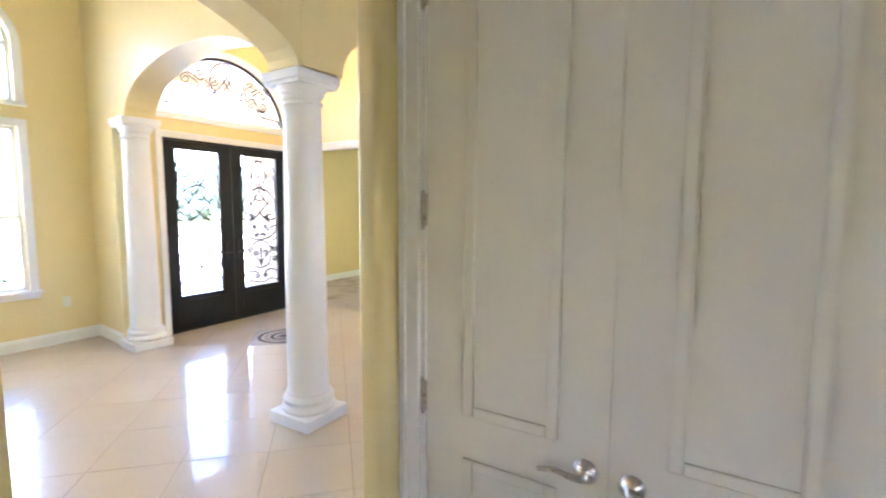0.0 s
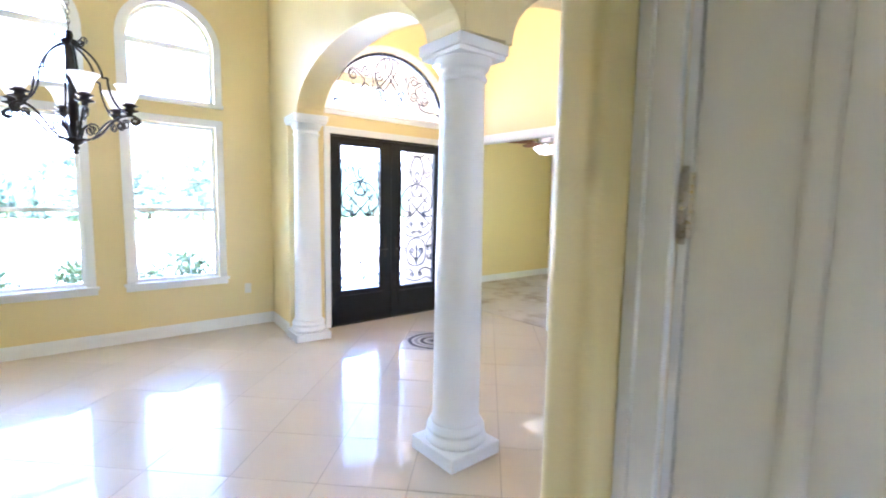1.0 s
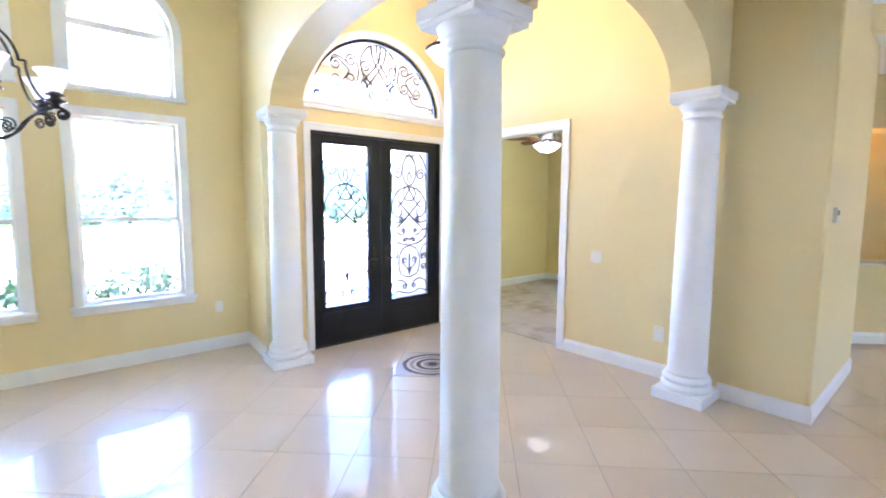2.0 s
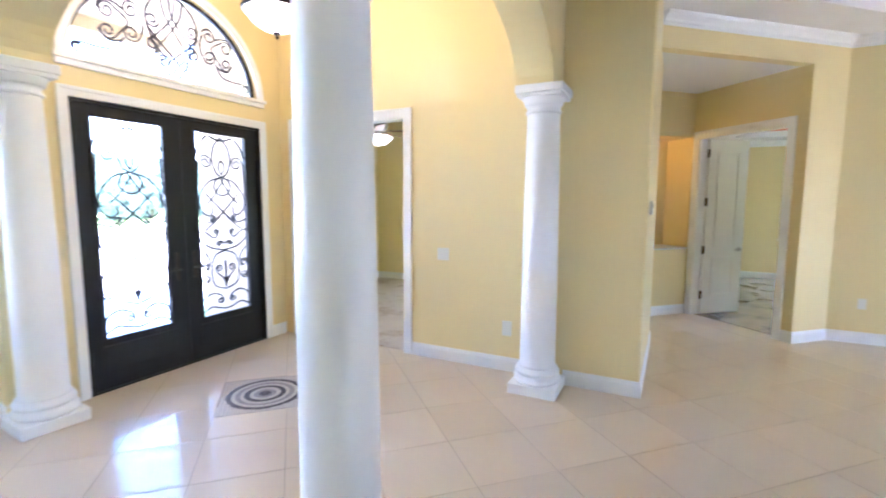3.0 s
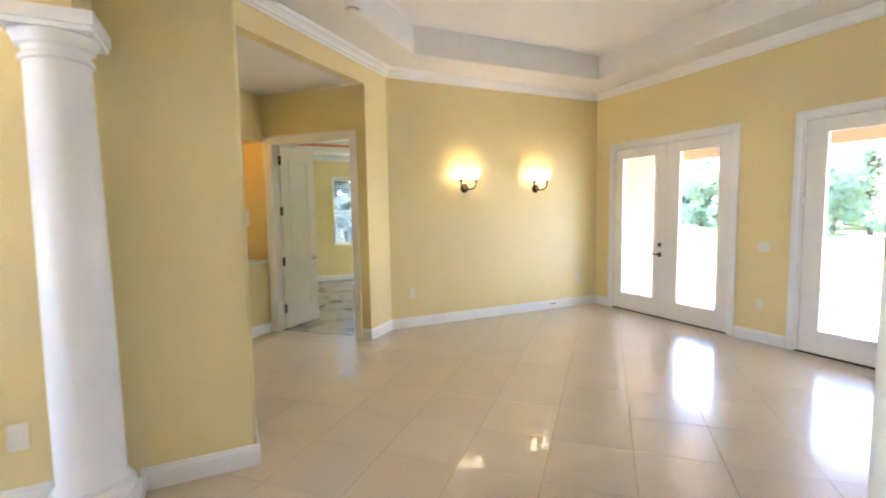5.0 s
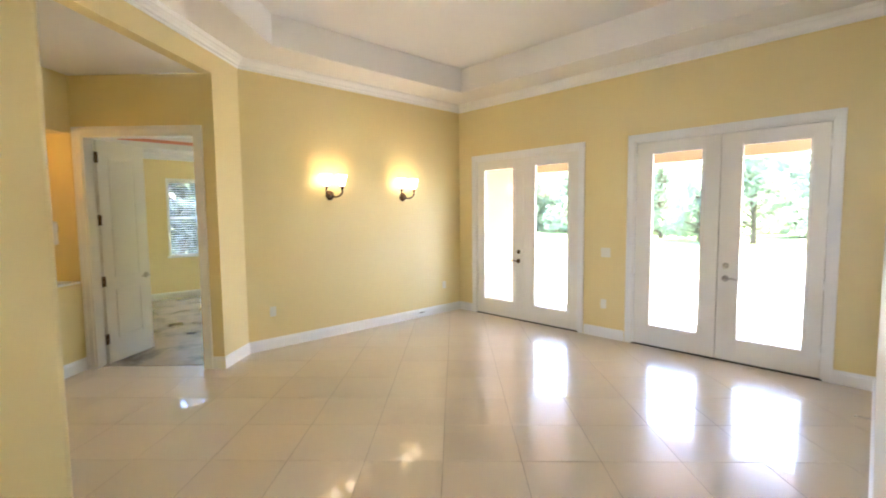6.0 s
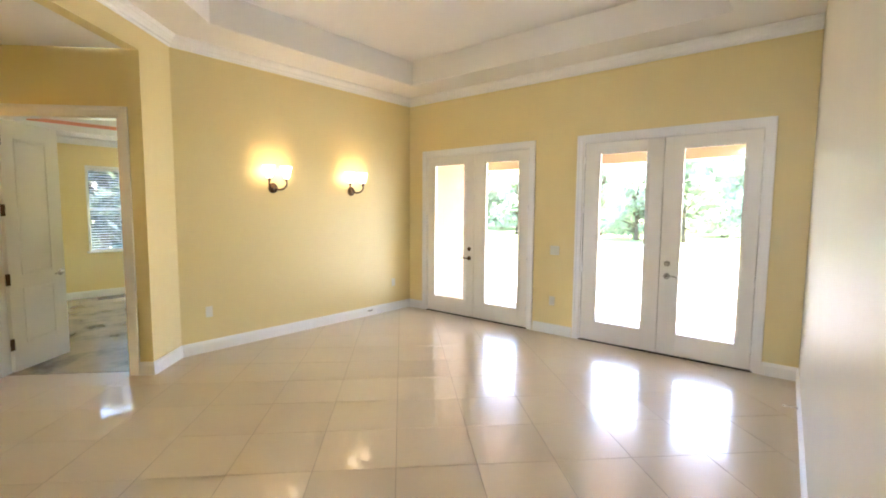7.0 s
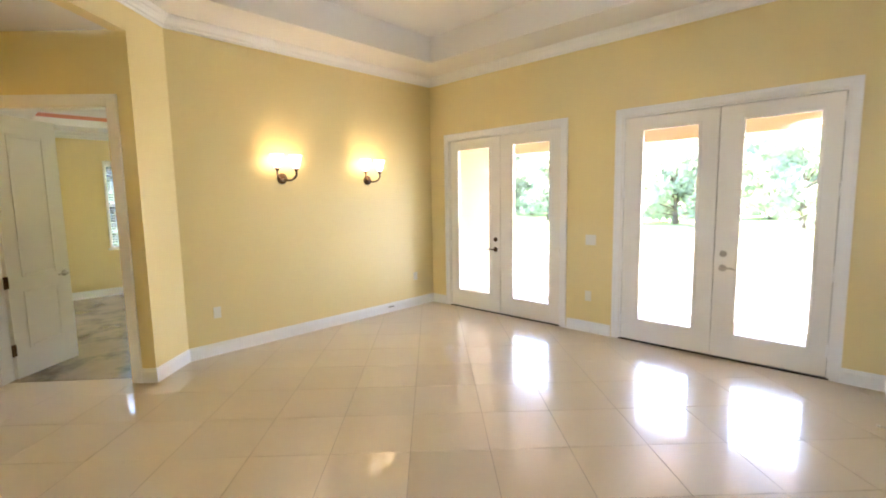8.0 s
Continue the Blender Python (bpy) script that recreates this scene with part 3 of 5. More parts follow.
def door_grille(w, h, y):
    """Wrought scrollwork for a tall light: crossed lattice, loops, hearts and scrolls."""
    bm = bmesh.new()
    c, r = w / 2, 0.0086
    P = lambda x, z: (c + x * w / 2, y, z * h)
    # pointed loop at the head, small loop and ring below
    mirror_tube(bm, smooth_line([P(0, 0.985), P(-0.28, 0.93), P(-0.36, 0.86), P(-0.22, 0.79), P(0, 0.765)]), c, r)
    mirror_tube(bm, smooth_line([P(0, 0.86), P(-0.1, 0.835), P(-0.08, 0.80), P(0, 0.78)]), c, r)
    tube(bm, [P(0.33 * math.cos(a), 0.715 + 0.05 * math.sin(a)) for a in [2 * math.pi * i / 24 for i in range(25)]], r, 5)
    # lyre sides
    mirror_tube(bm, smooth_line([P(-0.05, 0.765), P(-0.5, 0.74), P(-0.86, 0.67), P(-0.9, 0.60), P(-0.62, 0.555), P(-0.42, 0.575), P(-0.45, 0.61)]), c, r)
    # upper side scrolls
    mirror_tube(bm, smooth_line([P(-0.98, 0.66), P(-0.94, 0.75), P(-0.9, 0.84)]) + spiral(c - 0.62 * w / 2, 0.845 * h, 0.26 * w / 2, 0.06 * w / 2, math.pi, -1.6, y), c, r)
    mirror_tube(bm, smooth_line([P(-0.95, 0.88), P(-0.8, 0.94), P(-0.55, 0.985)]), c, r)
    # lattice
    for k in range(5):
        mirror_tube(bm, [P(-0.66 + 0.2 * k, 0.675 - 0.032 * k), P(0.02 + 0.18 * k, 0.568 - 0.024 * k)], c, r * 0.9)
    mirror_tube(bm, smooth_line([P(-0.1, 0.765), P(0.12, 0.715), P(0.3, 0.67), P(0.62, 0.62)]), c, r * 0.9)
    # swags between cup and lyre, and along the foot
    mirror_tube(bm, smooth_line([P(-0.97, 0.47), P(-0.7, 0.46), P(-0.4, 0.43), P(-0.25, 0.455)]) + spiral(c - 0.34 * w / 2, 0.462 * h, 0.10 * w / 2, 0.03 * w / 2, 0.0, 1.2, y), c, r * 0.9)
    mirror_tube(bm, smooth_line([P(-0.97, 0.37), P(-0.78, 0.35), P(-0.62, 0.30), P(-0.72, 0.25)]), c, r * 0.9)
    mirror_tube(bm, smooth_line([P(0, 0.02), P(-0.3, 0.03), P(-0.62, 0.045), P(-0.95, 0.02)]), c, r * 0.9)
    # wide cup with inner scrolls
    mirror_tube(bm, smooth_line([P(-0.98, 0.53), P(-0.6, 0.515), P(-0.34, 0.545)]) + spiral(c - 0.42 * w / 2, 0.535 * h, 0.13 * w / 2, 0.04 * w / 2, 0.6, 1.2, y), c, r)
    mirror_tube(bm, smooth_line([P(-0.97, 0.50), P(-0.9, 0.42), P(-0.5, 0.375), P(0, 0.36)]), c, r)
    mirror_tube(bm, smooth_line([P(0, 0.395), P(-0.16, 0.41), P(-0.3, 0.40)]) + spiral(c - 0.22 * w / 2, 0.40 * h, 0.10 * w / 2, 0.03 * w / 2, math.pi, 1.2, y), c, r)
    # oval with heart scrolls
    mirror_tube(bm, smooth_line([P(0, 0.355), P(-0.4, 0.33), P(-0.56, 0.25), P(-0.45, 0.165), P(0, 0.135)]), c, r)
    mirror_tube(bm, smooth_line([P(0, 0.16), P(-0.12, 0.20), P(-0.36, 0.235)]) + spiral(c - 0.26 * w / 2, 0.255 * h, 0.15 * w / 2, 0.04 * w / 2, math.pi * 1.1, -1.4, y), c, r)
    tube(bm, [P(0, 0.15), P(0, 0.30)], r * 1.5, 5)
    tube(bm, [P(-0.1, 0.195), P(0.1, 0.195)], r * 1.3, 5)
    # side scrolls low down
    mirror_tube(bm, smooth_line([P(-0.98, 0.33), P(-0.96, 0.24)]) + spiral(c - 0.80 * w / 2, 0.205 * h, 0.17 * w / 2, 0.04 * w / 2, math.pi, 1.5, y), c, r)
    mirror_tube(bm, smooth_line([P(-0.97, 0.14), P(-0.95, 0.20)]) + spiral(c - 0.80 * w / 2, 0.275 * h, 0.16 * w / 2, 0.04 * w / 2, math.pi, -1.5, y), c, r)
    mirror_tube(bm, smooth_line([P(-0.98, 0.02), P(-0.92, 0.09), P(-0.55, 0.12), P(-0.2, 0.10)]) + spiral(c - 0.26 * w / 2, 0.075 * h, 0.13 * w / 2, 0.04 * w / 2, 1.2, -1.3, y), c, r)
    tube(bm, smooth_line([P(-0.45, 0.985), P(0, 0.965), P(0.45, 0.985)]), r, 5)
    # pegs along the edges
    for i in range(1, 18):
        for sx in (-1, 1):
            tube(bm, [P(sx * 1.0, i / 18), P(sx * 0.95, i / 18)], r * 1.2, 5)
    return bm


def front_leaf(doors, x0, x1, gx0, gx1, glass_top, glass_bottom, hinge_x, handle_x, way):
    bm = bmesh.new()
    h = 2.31
    box(bm, x0, gx0, -0.075, -0.025, 0.012, h, None, 0.003), box(bm, gx1, x1, -0.075, -0.025, 0.012, h, None, 0.003)
    box(bm, gx0 - 0.001, gx1 + 0.001, -0.075, -0.025, 0.012, glass_bottom, None, 0.003), box(bm, gx0 - 0.001, gx1 + 0.001, -0.075, -0.025, glass_top, h, None, 0.003)
    box(bm, gx0 - 0.03, gx1 + 0.03, -0.03, -0.016, 0.16, glass_bottom - 0.06, None, 0.005)
    for a, b, c, d in ((gx0 - 0.02, gx0 + 0.004, glass_bottom, glass_top), (gx1 - 0.004, gx1 + 0.02, glass_bottom, glass_top), (gx0 - 0.02, gx1 + 0.02, glass_bottom - 0.02, glass_bottom + 0.004), (gx0 - 0.02, gx1 + 0.02, glass_top - 0.004, glass_top + 0.02)):
        box(bm, a, b, -0.032, -0.018, c, d)
    leaf = part("door_leaf", bm, BLACK, doors, "black iron leaf with a tall scrollwork light")
    pane = part("pane", box(bmesh.new(), gx0 - 0.01, gx1 + 0.01, -0.062, -0.056, glass_bottom - 0.01, glass_top + 0.01), FROST, leaf)
    pane.visible_shadow = False
    bm = door_grille(gx1 - gx0, glass_top - glass_bottom, -0.042)
    bmesh.ops.translate(bm, vec=(gx0, 0, glass_bottom), verts=bm.verts[:])
    part("scrollwork", bm, BLACK, leaf)
    for z in (0.3, 1.15, 2.05):
        hinge(leaf, hinge_x, -0.018, z, BLACK)
    bm = bmesh.new()
    box(bm, handle_x - 0.02, handle_x + 0.02, -0.026, -0.018, 0.82, 1.08, None, 0.004)
    tube(bm, smooth_line([(handle_x, -0.02, 0.92), (handle_x, 0.03, 0.925), (handle_x + way * 0.05, 0.04, 0.93), (handle_x + way * 0.11, 0.03, 0.92)]), 0.009, 8)
    part("lever_handle", bm, IRON, leaf)


FROST = glass_mat("door_glass", 0.03, (0.96, 0.99, 0.99))
Y0 = 5.08
fd = thing("door_front", f_entry, "pair of black wrought-iron front doors, closed", "door", kind="structure")
bm = bmesh.new()
box(bm, Y0 - 4.775, Y0 - 4.745, -0.11, 0.002, 0, 2.325), box(bm, Y0 - 3.045, Y0 - 3.015, -0.11, 0.002, 0, 2.325), box(bm, Y0 - 4.745, Y0 - 3.045, -0.11, 0.002, 2.30, 2.325)
box(bm, Y0 - 4.775, Y0 - 3.015, -0.14, 0.0, 0.0, 0.014)
part("door_frame", bm, BLACK, fd)
part("casing", casing_bm(Y0 - 4.775, Y0 - 3.015, 2.325, 0.075, 0.024), WHITE, fd)
front_leaf(fd, Y0 - 3.89, Y0 - 3.048, Y0 - 3.725, Y0 - 3.165, 2.205, 0.43, Y0 - 3.05, Y0 - 3.80, 1)
front_leaf(fd, Y0 - 4.742, Y0 - 3.896, Y0 - 4.60, Y0 - 4.035, 2.205, 0.41, Y0 - 4.74, Y0 - 3.97, -1)


def transom():
    """The half-round scrollwork light above the front doors."""
    a, b, z, cx = 0.87, 0.78, 2.62, Y0 - 3.89
    tr = thing("transom_window", f_entry, "half-round window with wrought-iron scrolls above the doors", "window", kind="structure")
    bm = bmesh.new()
    arch_ring(bm, cx, z, a - 0.002, b - 0.002, 0.07, 0, 0.022)
    arch_ring(bm, cx, z, a + 0.045, b + 0.045, 0.026, 0, 0.03)
    part("casing", bm, WHITE, tr)
    bm = box(bmesh.new(), cx - a - 0.09, cx + a + 0.09, -0.01, 0.05, z - 0.03, z + 0.004, None, 0.005)
    box(bm, cx - a - 0.075, cx + a + 0.075, 0, 0.03, z - 0.075, z - 0.03, None, 0.005)
    part("sill", bm, WHITE, tr)
    bm = arch_ring(bmesh.new(), cx, z, a - 0.035, b - 0.035, 0.034, -0.08, -0.04)
    box(bm, cx - a, cx + a, -0.08, -0.04, z + 0.002, z + 0.02)
    part("iron_frame", bm, BLACK, tr)
    bm = bmesh.new()
    prism(bm, [(cx + (a - 0.01) * math.cos(math.pi * i / 32), z + 0.01 + (b - 0.02) * math.sin(math.pi * i / 32)) for i in range(33)], 0, 0.005, pose(0, -0.062, 0, 90))
    pane = part("pane", bm, GLASS, tr)
    pane.visible_shadow = False
    bm = bmesh.new()
    y, r = -0.045, 0.0095
    P = lambda u, v: (cx + u * a, y, z + v * b)
    mirror_tube(bm, smooth_line([P(0, 0.94), P(-0.16, 0.88), P(-0.27, 0.68), P(-0.22, 0.42), P(-0.08, 0.1), P(0, 0.03)]), cx, r)
    mirror_tube(bm, smooth_line([P(-0.12, 0.92), P(-0.08, 0.72), P(0.04, 0.52), P(0.16, 0.34), P(0.24, 0.18)]), cx, r)
    mirror_tube(bm, smooth_line([P(-0.03, 0.94), P(-0.01, 0.74), P(0.10, 0.56), P(0.24, 0.40)]), cx, r)
    mirror_tube(bm, smooth_line([P(-0.25, 0.42), P(-0.12, 0.28), P(0.0, 0.12), P(0.10, 0.04)]), cx, r)
    mirror_tube(bm, smooth_line([P(-0.27, 0.55), P(-0.1, 0.36), P(0.06, 0.2)]), cx, r)
    for u, v, a0, tn, rr in ((-0.21, 0.62, 0.0, -1.4, 0.075), (-0.21, 0.36, 0.0, 1.4, 0.07), (-0.41, 0.64, 0.3, 1.5, 0.085), (-0.41, 0.40, -0.3, -1.5, 0.08), (-0.62, 0.56, 0.4, 1.5, 0.08), (-0.62, 0.36, -0.4, -1.5, 0.075), (-0.10, 0.20, 0.0, 1.5, 0.07), (-0.88, 0.12, 0.6, 1.5, 0.05)):
        mirror_tube(bm, spiral(cx + u * a, z + v * b, rr * a, 0.02 * a, a0, tn, y), cx, r)
    mirror_tube(bm, smooth_line([P(-0.33, 0.64), P(-0.30, 0.5), P(-0.33, 0.38)]), cx, r)
    mirror_tube(bm, smooth_line([P(-0.54, 0.60), P(-0.44, 0.50), P(-0.545, 0.33)]), cx, r)
    mirror_tube(bm, smooth_line([P(-0.70, 0.36), P(-0.62, 0.27), P(-0.5, 0.30)]), cx, r)
    mirror_tube(bm, smooth_line([P(-0.48, 0.34), P(-0.56, 0.2), P(-0.72, 0.17), P(-0.84, 0.18)]), cx, r)
    mirror_tube(bm, smooth_line([P(-0.70, 0.56), P(-0.66, 0.66), P(-0.56, 0.66), P(-0.48, 0.62)]), cx, r)
    part("scrollwork", bm, IRON, tr)


transom()


# ---------------------------------------------------------------- panelled and glazed doors
def panel_leaf(parent, x0, x1, h, y0, y1, split, sides=(1,)):
    """A two-panel moulded leaf; split is the lock rail's (bottom, top)."""
    bm = box(bmesh.new(), x0, x1, y0, y1, 0.012, h, None, 0.003)
    leaf = part("door_leaf", bm, DOORW, parent)
    st = 0.135 if x1 - x0 > 0.5 else 0.1
    for side in sides:
        y = y1 if side > 0 else y0
        for z0, z1 in ((0.26, split[0]), (split[1], h - 0.16)):
            bm = bmesh.new()
            w, d = 0.034, 0.007
            lo, hi = (y - 0.001, y + d) if side > 0 else (y - d, y + 0.001)
            for a, b, c, e in ((x0 + st, x0 + st + w, z0, z1), (x1 - st - w, x1 - st, z0, z1), (x0 + st + w, x1 - st - w, z0, z0 + w), (x0 + st + w, x1 - st - w, z1 - w, z1)):
                box(bm, a, b, lo, hi, c, e, None, 0.006)
            part("panel_moulding", bm, DOORW, leaf)
    return leaf


# closet doors
C0 = 2.4
cd = thing("door_closet", f_closet, "pair of white two-panel closet doors, closed", "door", kind="structure")
part("casing", casing_bm(C0 - 0.70, C0 + 0.46, 2.42, 0.068, 0.03), WHITE, cd)
bm = bmesh.new()
box(bm, C0 - 0.70, C0 - 0.685, -0.11, 0.0, 0, 2.42), box(bm, C0 + 0.445, C0 + 0.46, -0.11, 0.0, 0, 2.42), box(bm, C0 - 0.685, C0 + 0.445, -0.11, 0, 2.405, 2.42)
part("jamb", bm, WHITE, cd)
la = panel_leaf(cd, C0 - 0.1213, C0 + 0.443, 2.40, -0.045, -0.006, (0.79, 0.925))
lb = panel_leaf(cd, C0 - 0.683, C0 - 0.1217, 2.40, -0.045, -0.006, (0.79, 0.925))
for z in (0.22, 0.96, 1.55, 2.2):
    hinge(la, C0 + 0.452, 0.004, z, NICKEL), hinge(lb, C0 - 0.692, 0.004, z, NICKEL)
lever_set(la, C0 - 0.062, -0.006, 0.862, 1, NICKEL, False)
lever_set(lb, C0 - 0.180, -0.006, 0.855, -1, NICKEL, False)


def french_doors(m, w, left_glass, right_glass, handle_leaf, label):
    """Two glazed leaves, x from 0 to w seen from inside."""
    d = thing("door_french", m, label, "door", "french doors to the patio", "structure")
    h, mid = 2.40, w / 2
    part("casing", casing_bm(0, w, h, 0.075, 0.022), WHITE, d)
    bm = bmesh.new()
    box(bm, 0, 0.018, -0.16, 0, 0, h), box(bm, w - 0.018, w, -0.16, 0, 0, h), box(bm, 0.018, w - 0.018, -0.16, 0, h - 0.018, h)
    part("jamb", bm, WHITE, d)
    part("threshold", box(bmesh.new(), 0, w, -0.18, 0.004, 0, 0.012), IRON, d)
    bm = bmesh.new()
    box(bm, 0.018, 0.045, -0.08, -0.0565, 0.012, h - 0.018), box(bm, w - 0.045, w - 0.018, -0.08, -0.0565, 0.012, h - 0.018)
    box(bm, 0.045, w - 0.045, -0.08, -0.0565, h - 0.05, h - 0.018), box(bm, 0.045, w - 0.045, -0.08, -0.0565, 0.012, 0.035)
    part("door_stop", bm, IRON, d, "dark weather seal behind the leaves")
    part("astragal", box(bmesh.new(), mid - 0.025, mid + 0.025, -0.08, -0.0565, 0.035, h - 0.05), IRON, d)
    for i, (x0, x1, (g0, g1)) in enumerate(((0.023, mid - 0.003, left_glass), (mid + 0.003, w - 0.023, right_glass))):
        bm = bmesh.new()
        z0, z1 = 0.25, 2.245
        box(bm, x0, g0, -0.055, -0.01, 0.016, h - 0.024, None, 0.003), box(bm, g1, x1, -0.055, -0.01, 0.016, h - 0.024, None, 0.003)
        box(bm, g0, g1, -0.055, -0.01, 0.016, z0), box(bm, g0, g1, -0.055, -0.01, z1, h - 0.024)
        leaf = part("door_leaf", bm, DOORW, d, "white leaf with one tall pane")
        bm = bmesh.new()
        for a, b, c, e in ((g0 - 0.022, g0 + 0.006, z0 - 0.022, z1 + 0.022), (g1 - 0.006, g1 + 0.022, z0 - 0.022, z1 + 0.022), (g0 + 0.006, g1 - 0.006, z0 - 0.022, z0 + 0.006), (g0 + 0.006, g1 - 0.006, z1 - 0.006, z1 + 0.022)):
            box(bm, a, b, -0.011, 0.0, c, e, None, 0.004)
        part("glazing_bead", bm, DOORW, leaf)
        pane = part("pane", box(bmesh.new(), g0, g1, -0.036, -0.030, z0, z1), GLASS, leaf)
        pane.visible_shadow = False
        for z in (0.25, 0.9, 1.6, 2.2):
            hinge(leaf, x0 - 0.003 if i == 0 else x1 + 0.003, -0.004, z, WHITE)
        if i == handle_leaf:
            lever_set(leaf, x0 + 0.075 if i else x1 - 0.075, -0.01, 0.88, 1 if i else -1, BRONZE if i else NICKEL)
    return d


# local x runs along +y on this wall, so the leaf towards the sconce wall comes last
french_doors(f_french @ pose(2.96 - YS, 0, 0), 1.80, (0.16, 0.706), (1.072, 1.597), 0, "white french doors with tall panes, closed, lever and deadbolt")
french_doors(f_french @ pose(5.475 - YS, 0, 0), 1.805, (0.166, 0.701), (1.072, 1.638), 1, "white french doors beside the sconce wall, closed")

# bedroom door, standing open at right angles
bd = thing("door_bedroom", f_bed, "white two-panel bedroom door, standing open", "door", kind="structure")
part("casing", casing_bm(0.205, 1.362, 2.40, 0.085, 0.022), WHITE, bd)
bm = bmesh.new()
box(bm, 0.205, 0.22, -0.125, 0.0, 0, 2.40), box(bm, 1.347, 1.362, -0.125, 0.0, 0, 2.40), box(bm, 0.22, 1.347, -0.125, 0, 2.385, 2.40)
part("jamb", bm, WHITE, bd)


def open_leaf():
    """The bedroom's leaf, turned back into the bedroom on four hinges."""
    w = 0.64
    leaf = panel_leaf(bd, 0.0, w, 2.385, -0.02, 0.02, (0.80, 0.93), (1, -1))
    leaf.matrix_basis = pose(1.335, -0.13, 0, 0, 0, -95)
    for z in (0.28, 0.9, 1.55, 2.2):
        bm = bmesh.new()
        lathe(bm, [(0.0, -0.05), (0.008, -0.05), (0.008, 0.05), (0.0, 0.05)], 10, pose(-0.004, -0.026, z), caps=False)
        box(bm, -0.034, 0.004, -0.026, -0.018, z - 0.055, z + 0.055)
        part("hinge", bm, BRONZE, leaf)
    bm = lathe(bmesh.new(), [(0.0, 0), (0.033, 0), (0.033, 0.006), (0.013, 0.014), (0.011, 0.045), (0.0, 0.045)], 20, pose(w - 0.065, -0.02, 0.90, 90, 0, 0), caps=False)
    tube(bm, smooth_line([(w - 0.065, -0.065, 0.90), (w - 0.10, -0.07, 0.902), (w - 0.14, -0.07, 0.906), (w - 0.18, -0.066, 0.895)], 5), 0.010, 8, 0.7)
    part("lever_handle", bm, NICKEL, leaf)


open_leaf()

# study's doorway, trimmed but without a leaf in view
S0 = -1.99
sd = thing("door_study", f_study, "wide white cased opening to the study, doors swung out of sight", "doorway", kind="structure")
part("casing", casing_bm(S0 + 3.555, S0 + 4.98, 2.37, 0.085, 0.022), WHITE, sd)
bm = bmesh.new()
box(bm, S0 + 3.555, S0 + 3.57, -0.125, 0, 0, 2.37), box(bm, S0 + 4.965, S0 + 4.98, -0.125, 0, 0, 2.37), box(bm, S0 + 3.57, S0 + 4.965, -0.125, 0, 2.355, 2.37)
part("jamb", bm, WHITE, sd)


# bedroom window with a blind
def bedroom_window():
    w, h = 0.90, 1.45
    win = thing("window_bedroom", f_bedn @ pose(4.2 - 1.66, 0, 0.82), "bedroom window behind a white slatted blind", "window", kind="structure")
    part("casing", casing_bm(0, w, h, 0.03, 0.015, 0.0), WHITE, win)
    part("sill", box(bmesh.new(), -0.06, w + 0.06, -0.12, 0.045, -0.035, 0.0, None, 0.006), WHITE, win)
    bm = bmesh.new()
    for a, b, c, d in ((0, 0.03, 0, h), (w - 0.03, w, 0, h), (0.03, w - 0.03, 0, 0.03), (0.03, w - 0.03, h - 0.03, h), (0.03, w - 0.03, h / 2 - 0.02, h / 2 + 0.02)):
        box(bm, a, b, -0.12, -0.09, c, d)
    part("sash", bm, WHITE, win)
    pane = part("pane", box(bmesh.new(), 0.03, w - 0.03, -0.108, -0.103, 0.03, h - 0.03), GLASS, win)
    pane.visible_shadow = False
    bl = thing("window_blind", f_bedn @ pose(4.2 - 1.66, 0, 0.82), "white horizontal slatted blind, lowered and half open", "blind")
    part("headrail", box(bmesh.new(), 0.01, w - 0.01, -0.06, -0.01, h - 0.045, h - 0.002, None, 0.004), SLATW, bl)
    n = 31
    bm = box(bmesh.new(), 0.015, w - 0.015, -0.012, 0.012, -0.0012, 0.0012)
    me = mesh("slat", bm, SLATW)
    for i in range(n):
        ob = new("slat", me)
        ob.parent = bl
        ob.matrix_basis = pose(0, -0.035, 0.03 + (h - 0.09) * i / (n - 1), -24, 0, 0)
    part("bottom_rail", box(bmesh.new(), 0.015, w - 0.015, -0.047, -0.023, 0.004, 0.022, None, 0.003), SLATW, bl)
    for x in (0.15, w - 0.15):
        part("cord", tube(bmesh.new(), [(x, -0.035, 0.01), (x, -0.035, h - 0.04)], 0.0015, 5), SLATW, bl)


bedroom_window()


# ---------------------------------------------------------------- lamps
def sconce(m):
    sc = thing("wall_sconce", m, "two-arm bronze wall sconce, lit, with frosted glass shades", "wall lamp", "sconces on the living-room wall")
    part("backplate", lathe(bmesh.new(), [(0.0, 0), (0.06, 0), (0.063, 0.006), (0.056, 0.016), (0.036, 0.022), (0.03, 0.032), (0.016, 0.04), (0.0, 0.042)], 24, pose(0, 0, 0, -90), caps=False), BRONZE, sc)
    for sx in (-1, 1):
        x = 0.112 * sx
        arm = part("arm", tube(bmesh.new(), smooth_line([(0, 0.03, 0.0), (0.03 * sx, 0.075, -0.02), (0.075 * sx, 0.11, -0.01), (x, 0.125, 0.035), (x, 0.125, 0.085)], 6), 0.0115, 8), BRONZE, sc)
        part("cup", lathe(bmesh.new(), [(0.0, 0.075), (0.012, 0.075), (0.02, 0.09), (0.032, 0.105), (0.03, 0.112), (0.0, 0.112)], 20, pose(x, 0.125, 0), caps=False), BRONZE, arm)
        part("shade", lathe(bmesh.new(), [(0.026, 0.112), (0.034, 0.13), (0.046, 0.165), (0.052, 0.205), (0.066, 0.245), (0.072, 0.255), (0.068, 0.256), (0.046, 0.205), (0.04, 0.165), (0.022, 0.116)], 24, pose(x, 0.125, 0)), SHADE_HOT, arm, "glowing frosted bell shade")
    return sc


